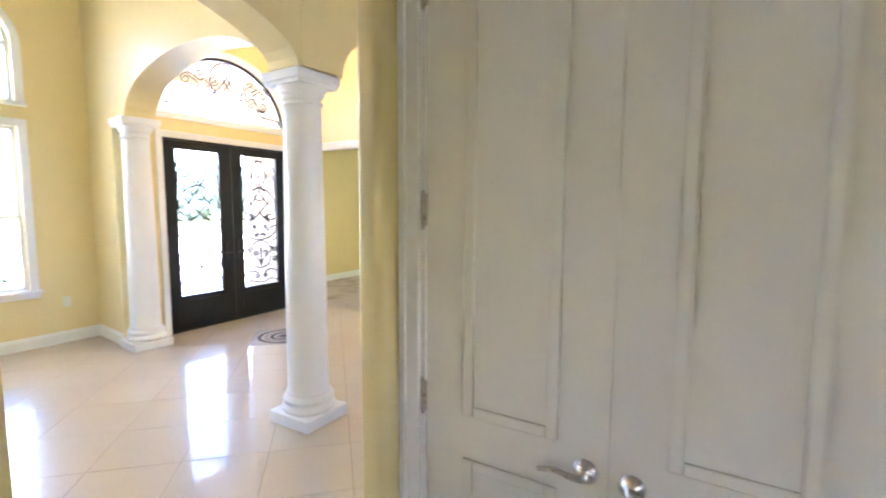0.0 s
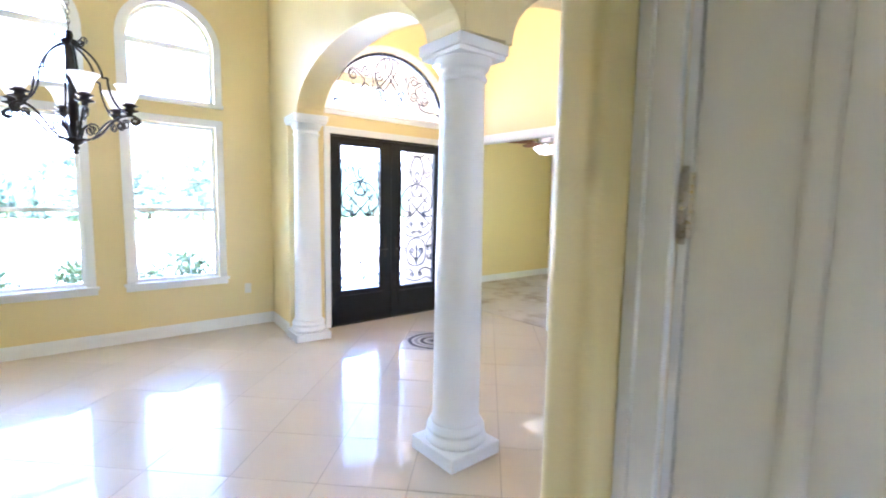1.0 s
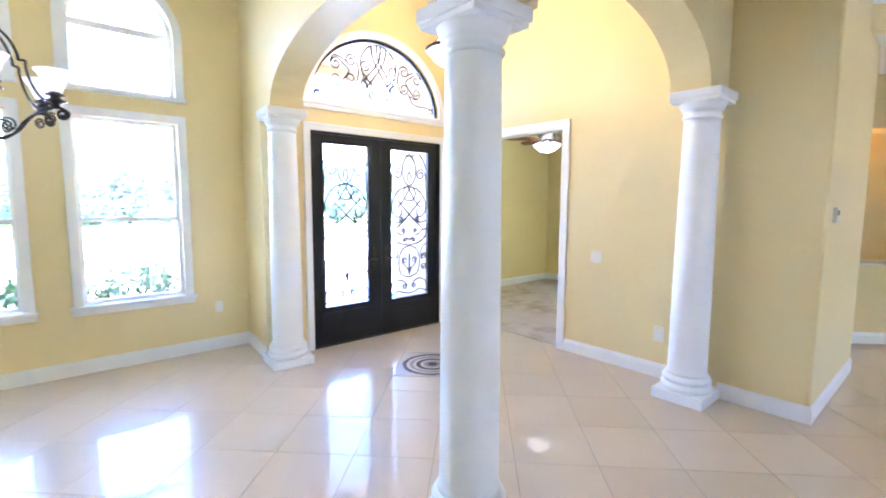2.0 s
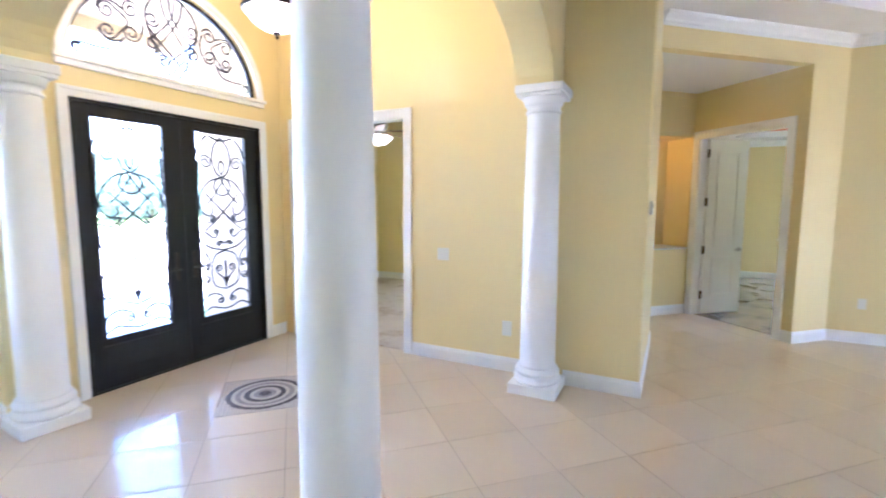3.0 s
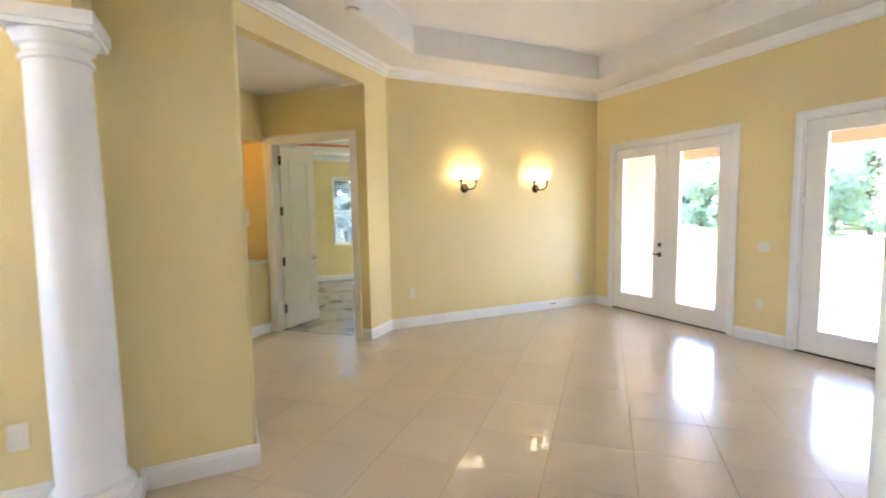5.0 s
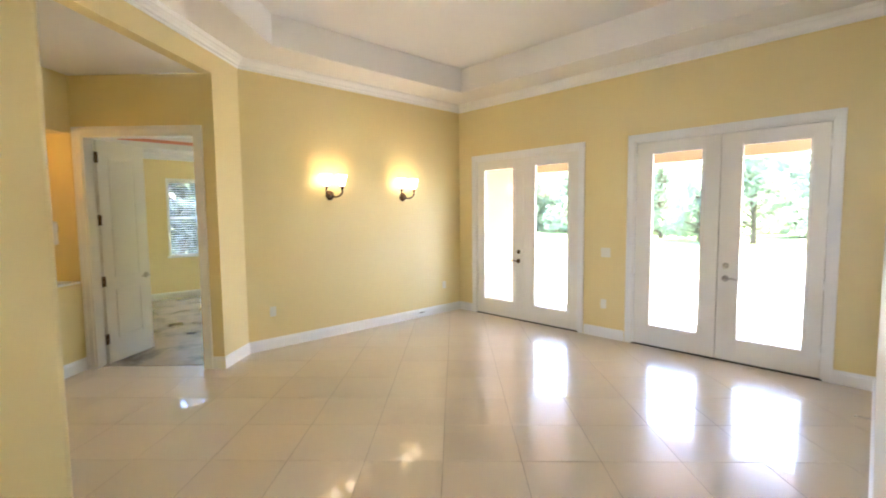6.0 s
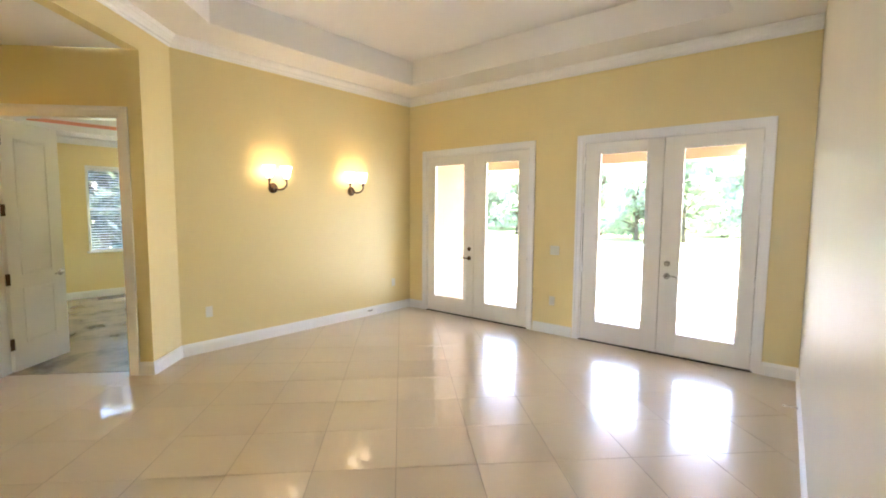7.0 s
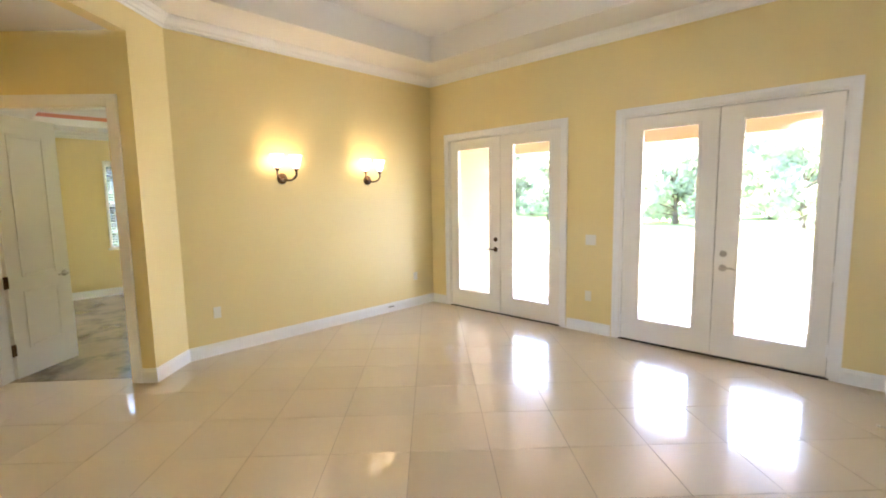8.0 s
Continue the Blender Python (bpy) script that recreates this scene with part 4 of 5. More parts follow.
sc1 = sconce(f_sconce @ pose(XE - 1.54, 0, 1.83))
copy_thing(sc1, f_sconce @ pose(XE - 2.73, 0, 1.83))


def chandelier(m):
    ch = thing("chandelier", m, "dark bronze scrolled chandelier with white bell shades", "chandelier")
    part("stem", lathe(bmesh.new(), [(0.0, 0.0), (0.012, 0.0), (0.02, 0.012), (0.014, 0.026), (0.022, 0.036), (0.024, 0.05), (0.016, 0.062), (0.05, 0.085), (0.072, 0.105), (0.075, 0.112), (0.045, 0.118), (0.026, 0.13), (0.03, 0.2), (0.034, 0.3), (0.03, 0.345), (0.038, 0.355), (0.028, 0.37), (0.026, 0.4), (0.026, 0.56), (0.02, 0.58), (0.028, 0.6), (0.032, 0.76), (0.034, 0.775), (0.05, 0.79), (0.045, 0.81), (0.022, 0.82), (0.02, 0.87), (0.0, 0.875)], 20, None, False), IRON, ch)
    bm = bmesh.new()
    ring = [(0.024 * math.cos(a), 0, 0.90 + 0.03 * math.sin(a)) for a in [2 * math.pi * i / 16 for i in range(17)]]
    tube(bm, ring, 0.004, 6)
    for k in range(48):
        z0 = 0.94 + 0.032 * k
        link = [(0.011 * math.cos(a), 0, z0 + 0.022 * math.sin(a)) for a in [2 * math.pi * i / 10 for i in range(11)]]
        tube(bm, [(x, 0, z) if k % 2 else (0, x, z) for x, _, z in link], 0.0025, 5)
    part("chain", bm, IRON, ch)
    part("canopy", lathe(bmesh.new(), [(0.0, 2.44), (0.02, 2.45), (0.06, 2.50), (0.065, 2.55), (0.0, 2.551)], 24, None, False), IRON, ch)
    for k in range(6):
        a = 2 * math.pi * k / 6 + radians(9)
        rot = Matrix.Rotation(a, 4, "Z")
        bm = bmesh.new()
        tube(bm, smooth_line([(0.03, 0, 0.115), (0.09, 0, 0.11), (0.16, 0, 0.15), (0.23, 0, 0.235), (0.30, 0, 0.29), (0.37, 0, 0.30), (0.415, 0, 0.275)], 6) + spiral(0.385, 0.262, 0.034, 0.01, 0.4, -1.5, 0, 14), 0.0085, 7)
        tube(bm, [Vector((p.x, 0, p.z)) for p in spiral(0.325, 0.235, 0.034, 0.010, 0.9, 1.6, 0, 16)], 0.006, 6)
        tube(bm, smooth_line([(0.04, 0, 0.12), (0.06, 0, 0.19), (0.10, 0, 0.225)], 6) + spiral(0.115, 0.185, 0.042, 0.010, 1.9, -1.5, 0, 16), 0.006, 6)
        tube(bm, smooth_line([(0.03, 0, 0.775), (0.09, 0, 0.745), (0.15, 0, 0.68), (0.185, 0, 0.60), (0.19, 0, 0.565), (0.22, 0, 0.56), (0.222, 0, 0.52), (0.24, 0, 0.44), (0.28, 0, 0.36), (0.35, 0, 0.30)], 6), 0.0075, 7)
        tube(bm, smooth_line([(0.03, 0, 0.775), (0.07, 0, 0.79)], 4) + spiral(0.085, 0.815, 0.026, 0.008, -1.2, 1.4, 0, 14), 0.005, 6)
        bmesh.ops.transform(bm, matrix=rot, verts=bm.verts[:])
        arm = part("arm", bm, IRON, ch)
        c = rot @ pose(0.355, 0, 0.305)
        part("cup", lathe(bmesh.new(), [(0.0, 0), (0.018, 0.0), (0.02, 0.02), (0.056, 0.03), (0.06, 0.036), (0.03, 0.044), (0.026, 0.06), (0.05, 0.066), (0.052, 0.072), (0.03, 0.08), (0.024, 0.096), (0.0, 0.096)], 20, c, False), IRON, arm)
        part("shade", lathe(bmesh.new(), [(0.026, 0.085), (0.036, 0.095), (0.052, 0.13), (0.066, 0.17), (0.09, 0.205), (0.096, 0.212), (0.092, 0.212), (0.06, 0.168), (0.046, 0.13), (0.022, 0.092)], 24, c), SHADE_DAY, arm, "white frosted bell shade")
    return ch


chandelier(pose(-4.5, 0.67, 1.85))


def pendant(m):
    p = thing("pendant_lamp", m, "bronze foyer pendant with a lit alabaster bowl", "pendant lamp")
    part("bowl", lathe(bmesh.new(), [(0.0, 0.045), (0.05, 0.05), (0.11, 0.075), (0.17, 0.12), (0.21, 0.175), (0.222, 0.195), (0.215, 0.196), (0.16, 0.122), (0.1, 0.082), (0.0, 0.055)], 36, None, False), SHADE, p, "glowing cream glass bowl")
    part("rim", lathe(bmesh.new(), [(0.222, 0.185), (0.238, 0.19), (0.243, 0.202), (0.232, 0.214), (0.21, 0.22), (0.205, 0.2)], 36, None, False), IRON, p)
    part("finial", lathe(bmesh.new(), [(0.0, 0.0), (0.01, 0.004), (0.014, 0.016), (0.008, 0.026), (0.026, 0.036), (0.03, 0.046), (0.0, 0.054)], 16, None, False), IRON, p)
    for k in range(3):
        a = 2 * math.pi * k / 3 + 0.6
        c, s = math.cos(a), math.sin(a)
        part("stay", tube(bmesh.new(), smooth_line([(0.225 * c, 0.225 * s, 0.205), (0.15 * c, 0.15 * s, 0.30), (0.055 * c, 0.055 * s, 0.34), (0.03 * c, 0.03 * s, 0.42), (0.02 * c, 0.02 * s, 0.55)]), 0.008, 7), IRON, p)
    part("stem", lathe(bmesh.new(), [(0.0, 0.5), (0.02, 0.51), (0.026, 0.55), (0.012, 0.58), (0.008, 0.6), (0.008, 1.58), (0.06, 1.6), (0.065, 1.664), (0.0, 1.666)], 18, None, False), IRON, p)
    return p


pendant(pose(-3.82, 3.74, 2.735))
lamp("pendant_bulb", "POINT", pose(-3.82, 3.74, 3.02), 1.5, (1.0, 0.78, 0.5), 0.08)


def ceiling_fan(m):
    f = thing("ceiling_fan", m, "ceiling fan with red-brown blades and lit glass shades", "ceiling fan")
    part("downrod", lathe(bmesh.new(), [(0.0, 0.13), (0.012, 0.13), (0.012, 0.42), (0.06, 0.43), (0.065, 0.5), (0.0, 0.5)], 16, None, False), BRONZE, f)
    part("motor", lathe(bmesh.new(), [(0.0, 0.0), (0.07, 0.0), (0.12, 0.02), (0.145, 0.05), (0.145, 0.09), (0.12, 0.12), (0.05, 0.135), (0.0, 0.14)], 28, None, False), PEWTER, f)
    for k in range(5):
        r = Matrix.Rotation(2 * math.pi * k / 5 + 0.35, 4, "Z")
        bm = bmesh.new()
        box(bm, 0.10, 0.24, -0.02, 0.02, -0.002, 0.008, r)
        arm = part("blade_iron", bm, PEWTER, f)
        bm = prism(bmesh.new(), [(0.2, -0.05), (0.34, -0.065), (0.6, -0.07), (0.66, -0.04), (0.67, 0.0), (0.66, 0.04), (0.6, 0.07), (0.34, 0.065), (0.2, 0.05)], -0.005, 0.005, r @ pose(0, 0, 0, 14, 0, 0))
        part("blade", bm, BLADE, arm)
    part("light_kit", lathe(bmesh.new(), [(0.0, -0.07), (0.04, -0.065), (0.05, -0.04), (0.05, 0.0), (0.0, 0.0)], 20, None, False), NICKEL, f)
    for k in range(4):
        r = Matrix.Rotation(2 * math.pi * k / 4 + 0.6, 4, "Z") @ pose(0.075, 0, -0.055, 0, 140, 0)
        part("shade", lathe(bmesh.new(), [(0.022, 0.0), (0.042, 0.02), (0.066, 0.065), (0.088, 0.12), (0.085, 0.12), (0.056, 0.06), (0.018, 0.005)], 20, r), SHADE_FAN, f, "lit white bell shade")
    return f


ceiling_fan(pose(-5.15, 6.95, 2.58))


nl = thing("niche_light", f_niche @ pose(0.66, -0.26, 2.42), "small lit downlight in the niche head", "downlight")
part("trim_ring", lathe(bmesh.new(), [(0.035, 0.0), (0.055, 0.0), (0.052, -0.008), (0.036, -0.006)], 24, None, False), BRONZE, nl)
part("lens", lathe(bmesh.new(), [(0.0, -0.002), (0.036, -0.002), (0.036, -0.005), (0.0, -0.005)], 24, None, False), SHADE_HOT, nl)
lamp("niche_bulb", "POINT", f_niche @ pose(0.66, -0.26, 2.33), 0.13, (1.0, 0.54, 0.10), 0.04)


# ---------------------------------------------------------------- wall plates and small fittings
def wall_plate(m, w, h, gangs, outlet, label):
    p = thing("wall_outlet" if outlet else "light_switch", m, label, "outlet" if outlet else "switch")
    part("plate", box(bmesh.new(), -w / 2, w / 2, 0, 0.006, -h / 2, h / 2, None, 0.003), PLASTIC, p)
    for i in range(gangs):
        x = (i - (gangs - 1) / 2) * 0.046
        if outlet:
            for z in (-0.02, 0.02):
                part("socket", box(bmesh.new(), x - 0.016, x + 0.016, 0.005, 0.0085, z - 0.014, z + 0.014, None, 0.003), PLASTIC, p)
        else:
            part("rocker", box(bmesh.new(), x - 0.016, x + 0.016, 0.005, 0.010, -0.033, 0.033, None, 0.003), PLASTIC, p)
    return p


wall_plate(f_dining @ pose(2.57 - 2.265, 0, 0.46), 0.075, 0.118, 1, True, "white outlet low on the yellow dining-room wall")
wall_plate(f_study @ pose(S0 + 3.12, 0, 1.05), 0.125, 0.118, 2, False, "white two-gang switch on the yellow foyer wall")
wall_plate(f_study @ pose(S0 + 2.465, 0, 0.40), 0.09, 0.14, 1, True, "white outlet beside the foyer column")
wall_plate(f_sconce @ pose(XE - 0.745, 0, 0.445), 0.075, 0.118, 1, True, "white outlet under the wall sconces")
wall_plate(f_sconce @ pose(XE - 3.55, 0, 0.445), 0.075, 0.118, 1, True, "white outlet near the french doors")
wall_plate(f_french @ pose(5.12 - YS, 0, 0.43), 0.075, 0.118, 1, True, "white outlet between the french doors")
wall_plate(f_french @ pose(5.10 - YS, 0, 1.08), 0.125, 0.118, 2, False, "white switch plate between the french doors")
th = thing("thermostat", f_hall @ pose(1.42, 0, 1.51), "small white thermostat on the gallery's end wall", "thermostat")
part("body", box(bmesh.new(), -0.045, 0.045, 0, 0.026, -0.055, 0.055, None, 0.006), PLASTIC, th)
part("screen", box(bmesh.new(), -0.028, 0.028, 0.025, 0.028, 0.0, 0.035), MIDSTONE, th)
smoke = thing("smoke_detector", pose(-0.345, 6.14, 3.30), "round white smoke detector on the ceiling", "smoke detector")
part("base", lathe(bmesh.new(), [(0.0, 0), (0.068, 0.0), (0.068, -0.012), (0.0, -0.012)], 28, None, False), PLASTIC, smoke)
part("body", lathe(bmesh.new(), [(0.058, -0.012), (0.06, -0.02), (0.052, -0.038), (0.03, -0.044), (0.0, -0.045)], 28, None, False), PLASTIC, smoke)
part("vent_ring", lathe(bmesh.new(), [(0.0605, -0.015), (0.062, -0.018), (0.0605, -0.021)], 28, None, False), MIDSTONE, smoke)

ds = thing("door_stop", wall_frame((-0.658, 2.361), (XE, 2.60)) @ pose(3.665, 0.016, 0.06), "spring door stop with a white tip on the baseboard", "door stop")
part("base", lathe(bmesh.new(), [(0.0, 0), (0.012, 0), (0.012, 0.004), (0.006, 0.008), (0.0, 0.008)], 14, pose(0, 0, 0, -90), caps=False), NICKEL, ds)
part("spring", tube(bmesh.new(), [(0.005 * math.cos(0.9 * i), 0.008 + 0.0008 * i, 0.005 * math.sin(0.9 * i)) for i in range(88)], 0.0013, 5), NICKEL, ds)
part("tip", lathe(bmesh.new(), [(0.0, 0.076), (0.0075, 0.077), (0.0085, 0.09), (0.005, 0.094), (0.0, 0.095)], 14, pose(0, 0, 0, -90), caps=False), PLASTIC, ds, "white rubber tip")
cs = thing("cable_slot", f_sconce @ pose(0.86, 0.0155, 0.075), "short dark cable slot in the white baseboard", "cable slot")
part("frame", box(bmesh.new(), -0.055, 0.055, 0, 0.003, -0.012, 0.012, None, 0.001), PLASTIC, cs)
part("opening", box(bmesh.new(), -0.045, 0.045, 0.002, 0.0042, -0.005, 0.005), IRON, cs, "dark slot")


# medallion set into the foyer's floor
def medallion():
    md = thing("floor_medallion", pose(-4.04, 3.70, 0.0, 0, 0, 45), "square stone mosaic medallion with dark and pale rings", "floor inlay")
    part("field", box(bmesh.new(), -0.33, 0.33, -0.33, 0.33, -0.008, 0.0015), MIDSTONE, md, "grey pebbled stone field")
    rng = random.Random(4)
    bm = bmesh.new()
    for i in range(24):
        for j in range(24):
            x, y = -0.315 + i * 0.0274, -0.315 + j * 0.0274
            if 0.295 < math.hypot(x, y):
                box(bm, x - 0.012, x + 0.012, y - 0.012, y + 0.012, 0.001, 0.0035)
    part("corner_mosaic", bm, PALESTONE, md)
    for r0, r1, n, material in ((0.255, 0.29, 64, DARKSTONE), (0.225, 0.252, 56, PALESTONE), (0.19, 0.222, 48, MIDSTONE), (0.16, 0.187, 44, PALESTONE), (0.12, 0.157, 36, DARKSTONE), (0.085, 0.117, 26, PALESTONE), (0.05, 0.082, 18, MIDSTONE), (0.0, 0.047, 8, DARKSTONE)):
        bm = bmesh.new()
        for k in range(n):
            a, b = 2 * math.pi * (k + 0.06) / n, 2 * math.pi * (k + 0.94) / n
            prism(bm, [(r * math.cos(t), r * math.sin(t)) for r, t in ((r0 + 0.001, a), (r1, a), (r1, b), (r0 + 0.001, b))], 0.001, 0.004)
        part("mosaic_ring", bm, material, md)


medallion()

# salmon stripe round the bedroom's tray
bm = bmesh.new()
box(bm, -0.2, 3.4, 11.585, 11.599, 2.853, 2.905), box(bm, -0.199, -0.185, 8.6, 11.58, 2.853, 2.905), box(bm, 3.386, 3.399, 8.6, 11.58, 2.853, 2.905)
solid("trim_tray_stripe", bm, PINK, None, "salmon painted band in the bedroom tray", "trim", kind="structure")

# ---------------------------------------------------------------- outside
gm = bmesh.new()
bmesh.ops.create_grid(gm, x_segments=40, y_segments=40, size=600)
solid("ground", gm, GRASS, pose(0, 0, -0.2), "sunlit lawn reaching to the horizon", "ground", kind="structure")
solid("patio", box(bmesh.new(), XE + 0.2, 16, -6, 22, -0.2, -0.03), PATIO, None, "pale sunlit concrete patio", "patio", kind="structure")
solid("driveway", box(bmesh.new(), -30, -7.95, -16, 20, -0.2, -0.17), ROAD, None, "pale driveway in front of the house", "road", kind="structure")
solid("path_entry", box(bmesh.new(), -7.95, -6.12, 2.6, 5.0, -0.2, -0.04), ROAD, None, "pale path to the front doors", "path", kind="structure")
solid("porch_floor", box(bmesh.new(), -6.12, XF - 0.2, 2.6, 5.08, -0.2, -0.01), PATIO, None, "pale porch floor before the doors", "porch", kind="structure")
pr = thing("patio_porch", pose(0, 0, 0), "peach stucco porch roof and beam over the patio", "porch", kind="structure")
part("soffit", box(bmesh.new(), XE + 0.2, 7.0, -3, 11, 2.75, 2.85), STUCCO, pr)
part("beam", box(bmesh.new(), 6.6, 6.95, -3, 11, 2.40, 2.75), STUCCO, pr)
part("post", box(bmesh.new(), 6.62, 6.93, -0.6, -0.3, -0.03, 2.40), STUCCO, pr)
solid("wall_wing", box(bmesh.new(), XE + 0.2, 5.35, 7.38, 7.6, -0.1, 2.75), STUCCO, None, "peach stucco wing wall on the patio", "wall", kind="structure")


ep = thing("entry_porch", pose(0, 0, 0), "peach stucco porch roof over the front doors", "porch", kind="structure")
part("soffit", box(bmesh.new(), -7.7, XF - 0.2, 2.88, 5.6, 3.75, 3.9), STUCCO, ep)
part("fascia", box(bmesh.new(), -7.75, -7.6, 2.88, 5.6, 3.6, 3.75), STUCCO, ep)
solid("wall_entry_side", box(bmesh.new(), -6.6, XF - 0.2, 5.06, 5.079, -0.1, 3.75), STUCCO, None, "peach stucco wall beside the entry", "wall", kind="structure")


def foliage(n, centres, spread, leaf, seed):
    """Many small pointed leaves gathered in clumps."""
    rng = np.random.default_rng(seed)
    c = np.array(centres)[rng.integers(0, len(centres), n)]
    d = rng.normal(size=(n, 3))
    d /= np.linalg.norm(d, axis=1)[:, None]
    p = c[:, :3] + d * (c[:, 3:4] * spread * rng.uniform(0.35, 1.0, (n, 1)) ** 0.6)
    a = rng.normal(size=(n, 3))
    a /= np.linalg.norm(a, axis=1)[:, None]
    b = np.cross(a, rng.normal(size=(n, 3)))
    b /= np.linalg.norm(b, axis=1)[:, None]
    k = leaf * rng.uniform(0.6, 1.4, (n, 1))
    v = np.stack([p - a * k, p + b * k * 0.45, p + a * k, p - b * k * 0.45], 1).reshape(-1, 3)
    me = bpy.data.meshes.new("leaves")
    me.from_pydata(v.tolist(), [], [(4 * i, 4 * i + 1, 4 * i + 2, 4 * i + 3) for i in range(n)])
    return me


def shrub(x, y, r, h, seed, material, label):
    rng = random.Random(seed)
    sh = thing("shrub", pose(x, y, -0.2), label, "shrub", "shrubs under the dining-room windows")
    cs = [(rng.uniform(-r, r) * 0.7, rng.uniform(-r, r) * 0.7, rng.uniform(0.25, 0.9) * h, rng.uniform(0.14, 0.24)) for _ in range(16)]
    bm = bmesh.new()
    for cx, cy, cz, _ in cs:
        tube(bm, smooth_line([(0.02, 0, 0), (cx * 0.4, cy * 0.4, cz * 0.5), (cx, cy, cz)], 4), 0.008, 5, 0.4)
    part("stems", bm, BARK, sh)
    me = foliage(2600, cs, 1.0, 0.032, seed)
    me.materials.append(material)
    ob = new("leaves", me)
    ob.parent = sh


for k, (x, y, r, h) in enumerate(((-7.35, 2.05, 0.5, 1.05), (-7.45, 1.35, 0.45, 0.95), (-7.3, 0.55, 0.5, 1.0), (-7.4, -0.3, 0.5, 0.9), (-7.3, -1.2, 0.5, 1.0))):
    shrub(x, y, r, h, 40 + k, SHRUB, "low leafy green shrub outside the dining-room windows")


def tree(x, y, h, r, seed, material, n=3400, leaf=0.17):
    rng = random.Random(seed)
    t = thing("tree", pose(x, y, -0.2), "leafy green tree in bright daylight", "tree", "trees beyond the house")
    bm = bmesh.new()
    tube(bm, smooth_line([(0, 0, 0), (0.1, 0.05, h * 0.25), (0.0, 0.1, h * 0.5), (0.1, 0, h * 0.8)], 5), 0.16, 8, 0.3)
    cs = []
    for k in range(34):
        a, z = rng.uniform(0, 6.283), rng.uniform(0.12, 0.95) * h
        q = r * rng.uniform(0.25, 0.95) * (1.15 - z / h * 0.6)
        e = (q * math.cos(a), q * math.sin(a), z)
        cs.append((*e, rng.uniform(0.22, 0.42) * r))
        tube(bm, smooth_line([(0.05, 0.05, z * 0.6), (e[0] * 0.5, e[1] * 0.5, z * 0.85), e], 4), 0.05, 5, 0.3)
    part("trunk", bm, BARK, t)
    me = foliage(n, cs, 1.0, leaf, seed)
    me.materials.append(material)
    ob = new("crown", me)
    ob.parent = t


rng = random.Random(11)
for k in range(16):
    tree(30 + rng.uniform(-4, 6), -2 + k * 2.3 + rng.uniform(-0.8, 0.8), rng.uniform(4.2, 7.2), rng.uniform(1.8, 2.8), 60 + k, LEAF)
for k in range(13):
    tree(40 + rng.uniform(-3, 3), -2 + k * 3.1 + rng.uniform(-0.9, 0.9), rng.uniform(5.0, 7.5), rng.uniform(2.6, 3.4), 160 + k, LEAF, 2600, 0.3)
for k in range(24):
    tree(-44 + rng.uniform(-5, 5), -9 + k * 2.2 + rng.uniform(-0.8, 0.8), rng.uniform(3.6, 6.0), rng.uniform(2.0, 3.0), 90 + k, LEAF2, 1900, 0.26)
for k in range(5):
    tree(-1 + k * 2.1, 20 + rng.uniform(-1.5, 2.5), rng.uniform(3.6, 5.4), rng.uniform(1.6, 2.2), 120 + k, LEAF3, 6500, 0.26)

# ---------------------------------------------------------------- floor tiles, laid diagonally
PITCH, GAP, U0, V0 = 0.5045, 0.0036, 3.455, 2.803


def clip(poly, axis, limit, keep_less):
    out = []
    for p, q in zip(poly, poly[1:] + poly[:1]):
        a, b = (p[axis] <= limit) == keep_less, (q[axis] <= limit) == keep_less
        if a:
            out.append(p)
        if a != b:
            k = (limit - p[axis]) / (q[axis] - p[axis])
            out.append(tuple(p[i] + (q[i] - p[i]) * k for i in (0, 1)))
    return out


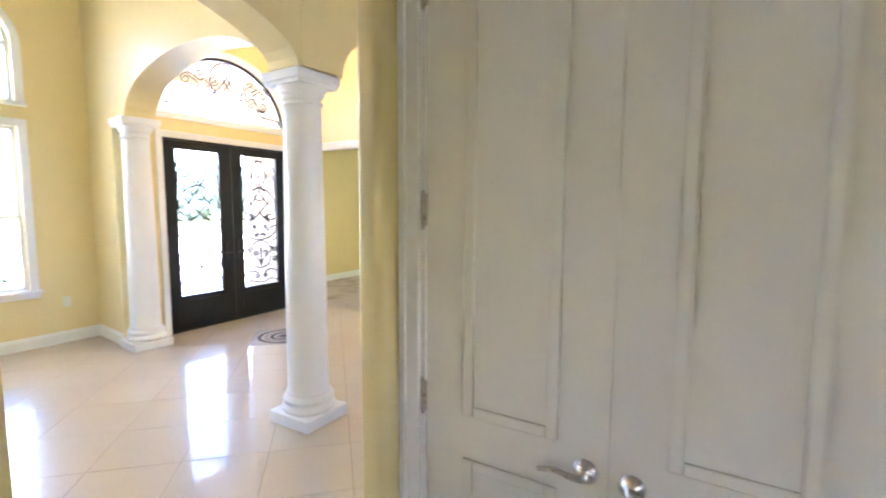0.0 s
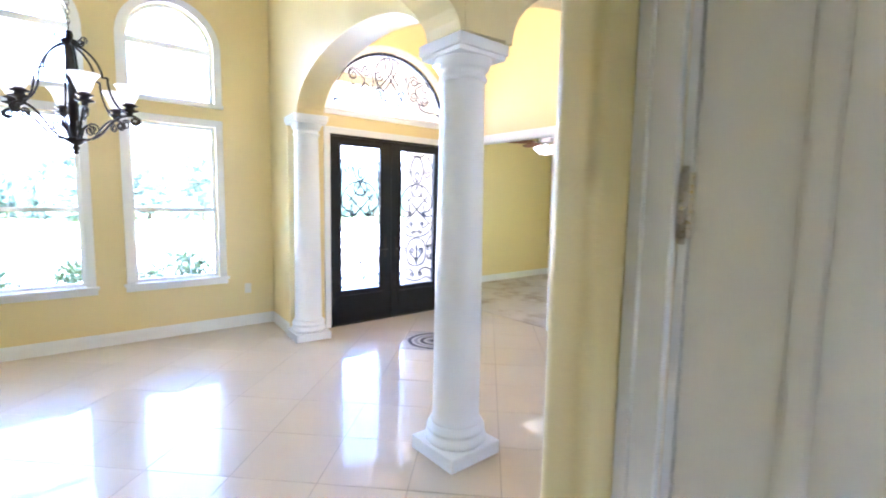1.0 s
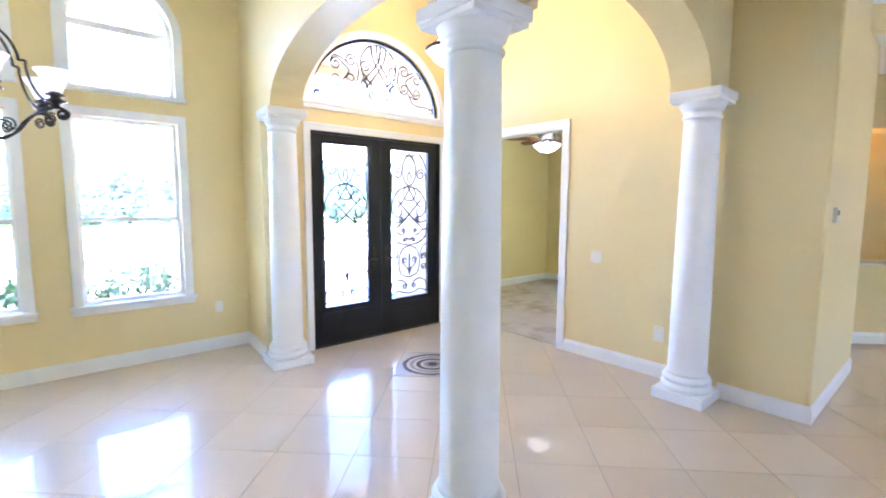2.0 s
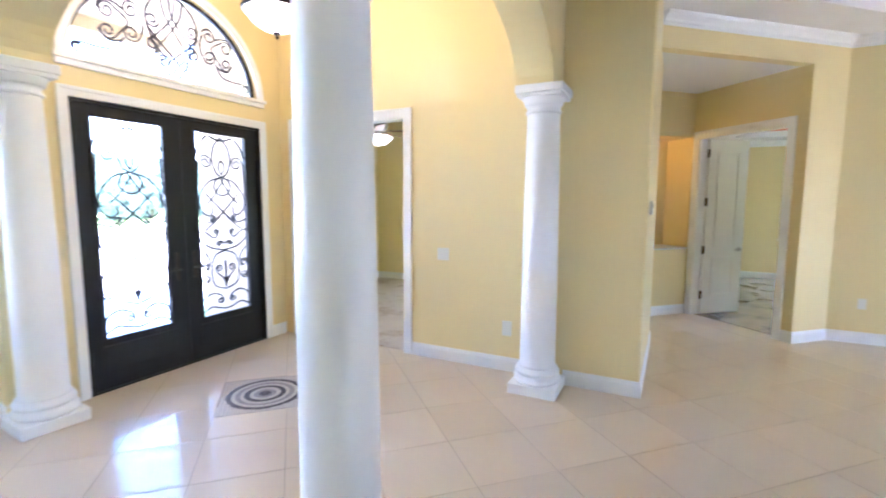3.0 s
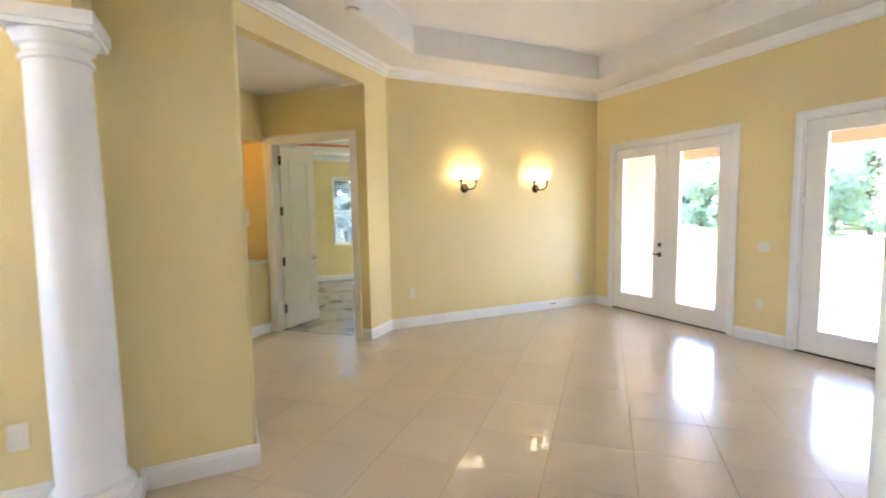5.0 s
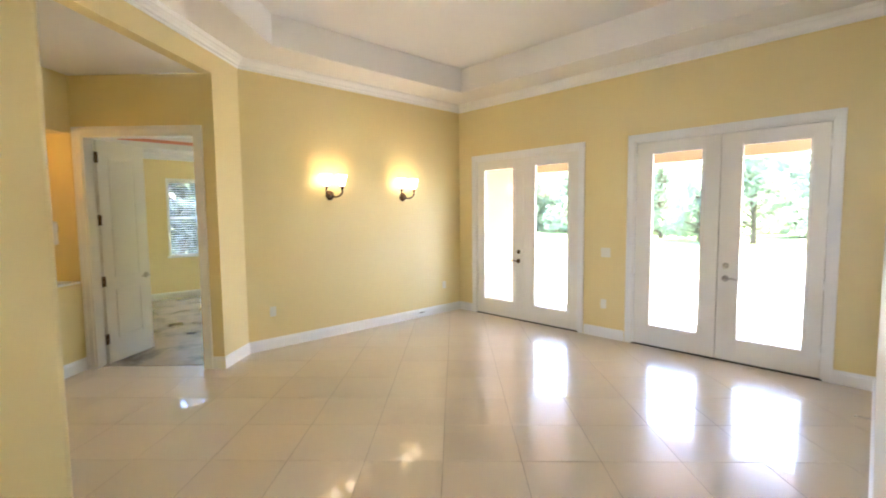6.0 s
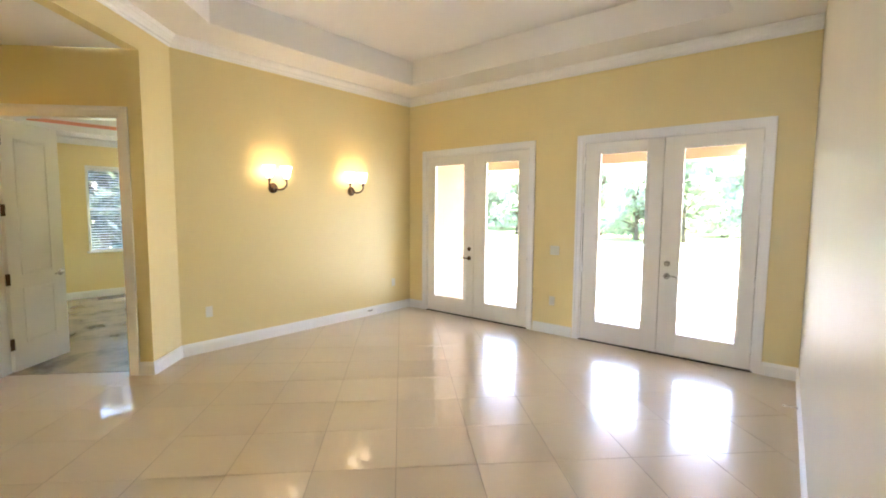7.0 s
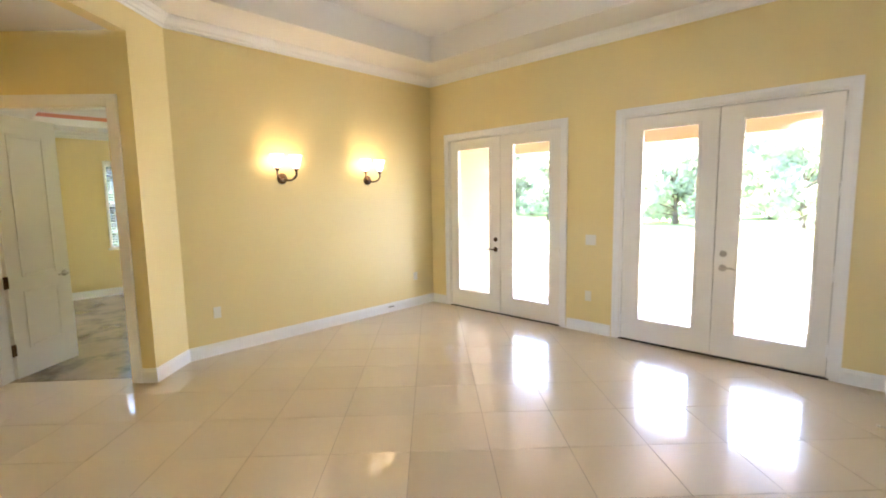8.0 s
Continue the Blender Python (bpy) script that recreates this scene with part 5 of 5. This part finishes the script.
def tile_bm(bm, outline, z0=-0.011, z1=0.0, ease=0.0005):
    c = Vector((sum(p[0] for p in outline) / len(outline), sum(p[1] for p in outline) / len(outline)))
    rings = []
    for k, z in ((0.0, z0), (0.0, z1 - ease), (ease, z1)):
        ring = []
        for p in outline:
            d = Vector(p) - c
            ring.append(bm.verts.new((*(Vector(p) - d.normalized() * k * 1.4), z)))
        rings.append(ring)
    n = len(outline)
    for a, b in zip(rings, rings[1:]):
        for i in range(n):
            bm.faces.new((a[i], a[(i + 1) % n], b[(i + 1) % n], b[i]))
    bm.faces.new(rings[-1])
    return bm


def tiles():
    floor = thing("floor", pose(0, 0, 0), "glossy cream porcelain tiles laid diagonally", "floor", kind="structure")
    q = (PITCH - GAP) / 2
    d = q * math.sqrt(2)
    full = mesh("floor_tile", tile_bm(bmesh.new(), [(0, -d), (d, 0), (0, d), (-d, 0)]), TILE)
    rest = bmesh.new()
    rng = random.Random(5)
    made = 0
    for i in range(-26, 22):
        for j in range(-26, 22):
            u, v = U0 + (i + 0.5) * PITCH, V0 + (j + 0.5) * PITCH
            x, y = (u - v) / math.sqrt(2), (u + v) / math.sqrt(2)
            if not (-6.3 < x < XE + 0.3 and YS - 0.3 < y < 8.7):
                continue
            if (y > 5.5 and x < -1.75 and not (y > 6.3 and x > -2.5)) or x + y > 11.9 or (y > 8.0 and x > -0.3) or x + y > 7.75 and x < 0.2 and y > 7.4:
                continue
            if y > 7.95 and x > 0 or (-0.35 < x < 2.1 and 1.62 < y < 2.15):
                continue
            if abs(x + 4.04) + abs(y - 3.70) < 0.2:
                continue
            poly = [(x, y - d), (x + d, y), (x, y + d), (x - d, y)]
            for axis, limit, less in ((0, -5.93, False), (0, XE + 0.02, True), (1, YS - 0.02, False)):
                poly = clip(poly, axis, limit, less) if poly else poly
            if len(poly) < 3:
                continue
            whole = len(poly) == 4 and abs(poly[0][1] - (y - d)) < 1e-6 and abs(poly[1][0] - (x + d)) < 1e-6 and abs(poly[3][0] - (x - d)) < 1e-6
            near = whole and y > 0.0 and made < 300
            if near:
                ob = new("floor_tile", full)
                ob.parent = floor
                ob.matrix_basis = pose(x, y, rng.uniform(-0.0002, 0.0002), rng.uniform(-0.035, 0.035), rng.uniform(-0.035, 0.035), rng.choice((0, 90, 180, 270)))
                made += 1
            else:
                tile_bm(rest, poly)
    ob = part("tile_rest", rest, TILE, floor)
    ob["kind"] = "stuff"


tiles()
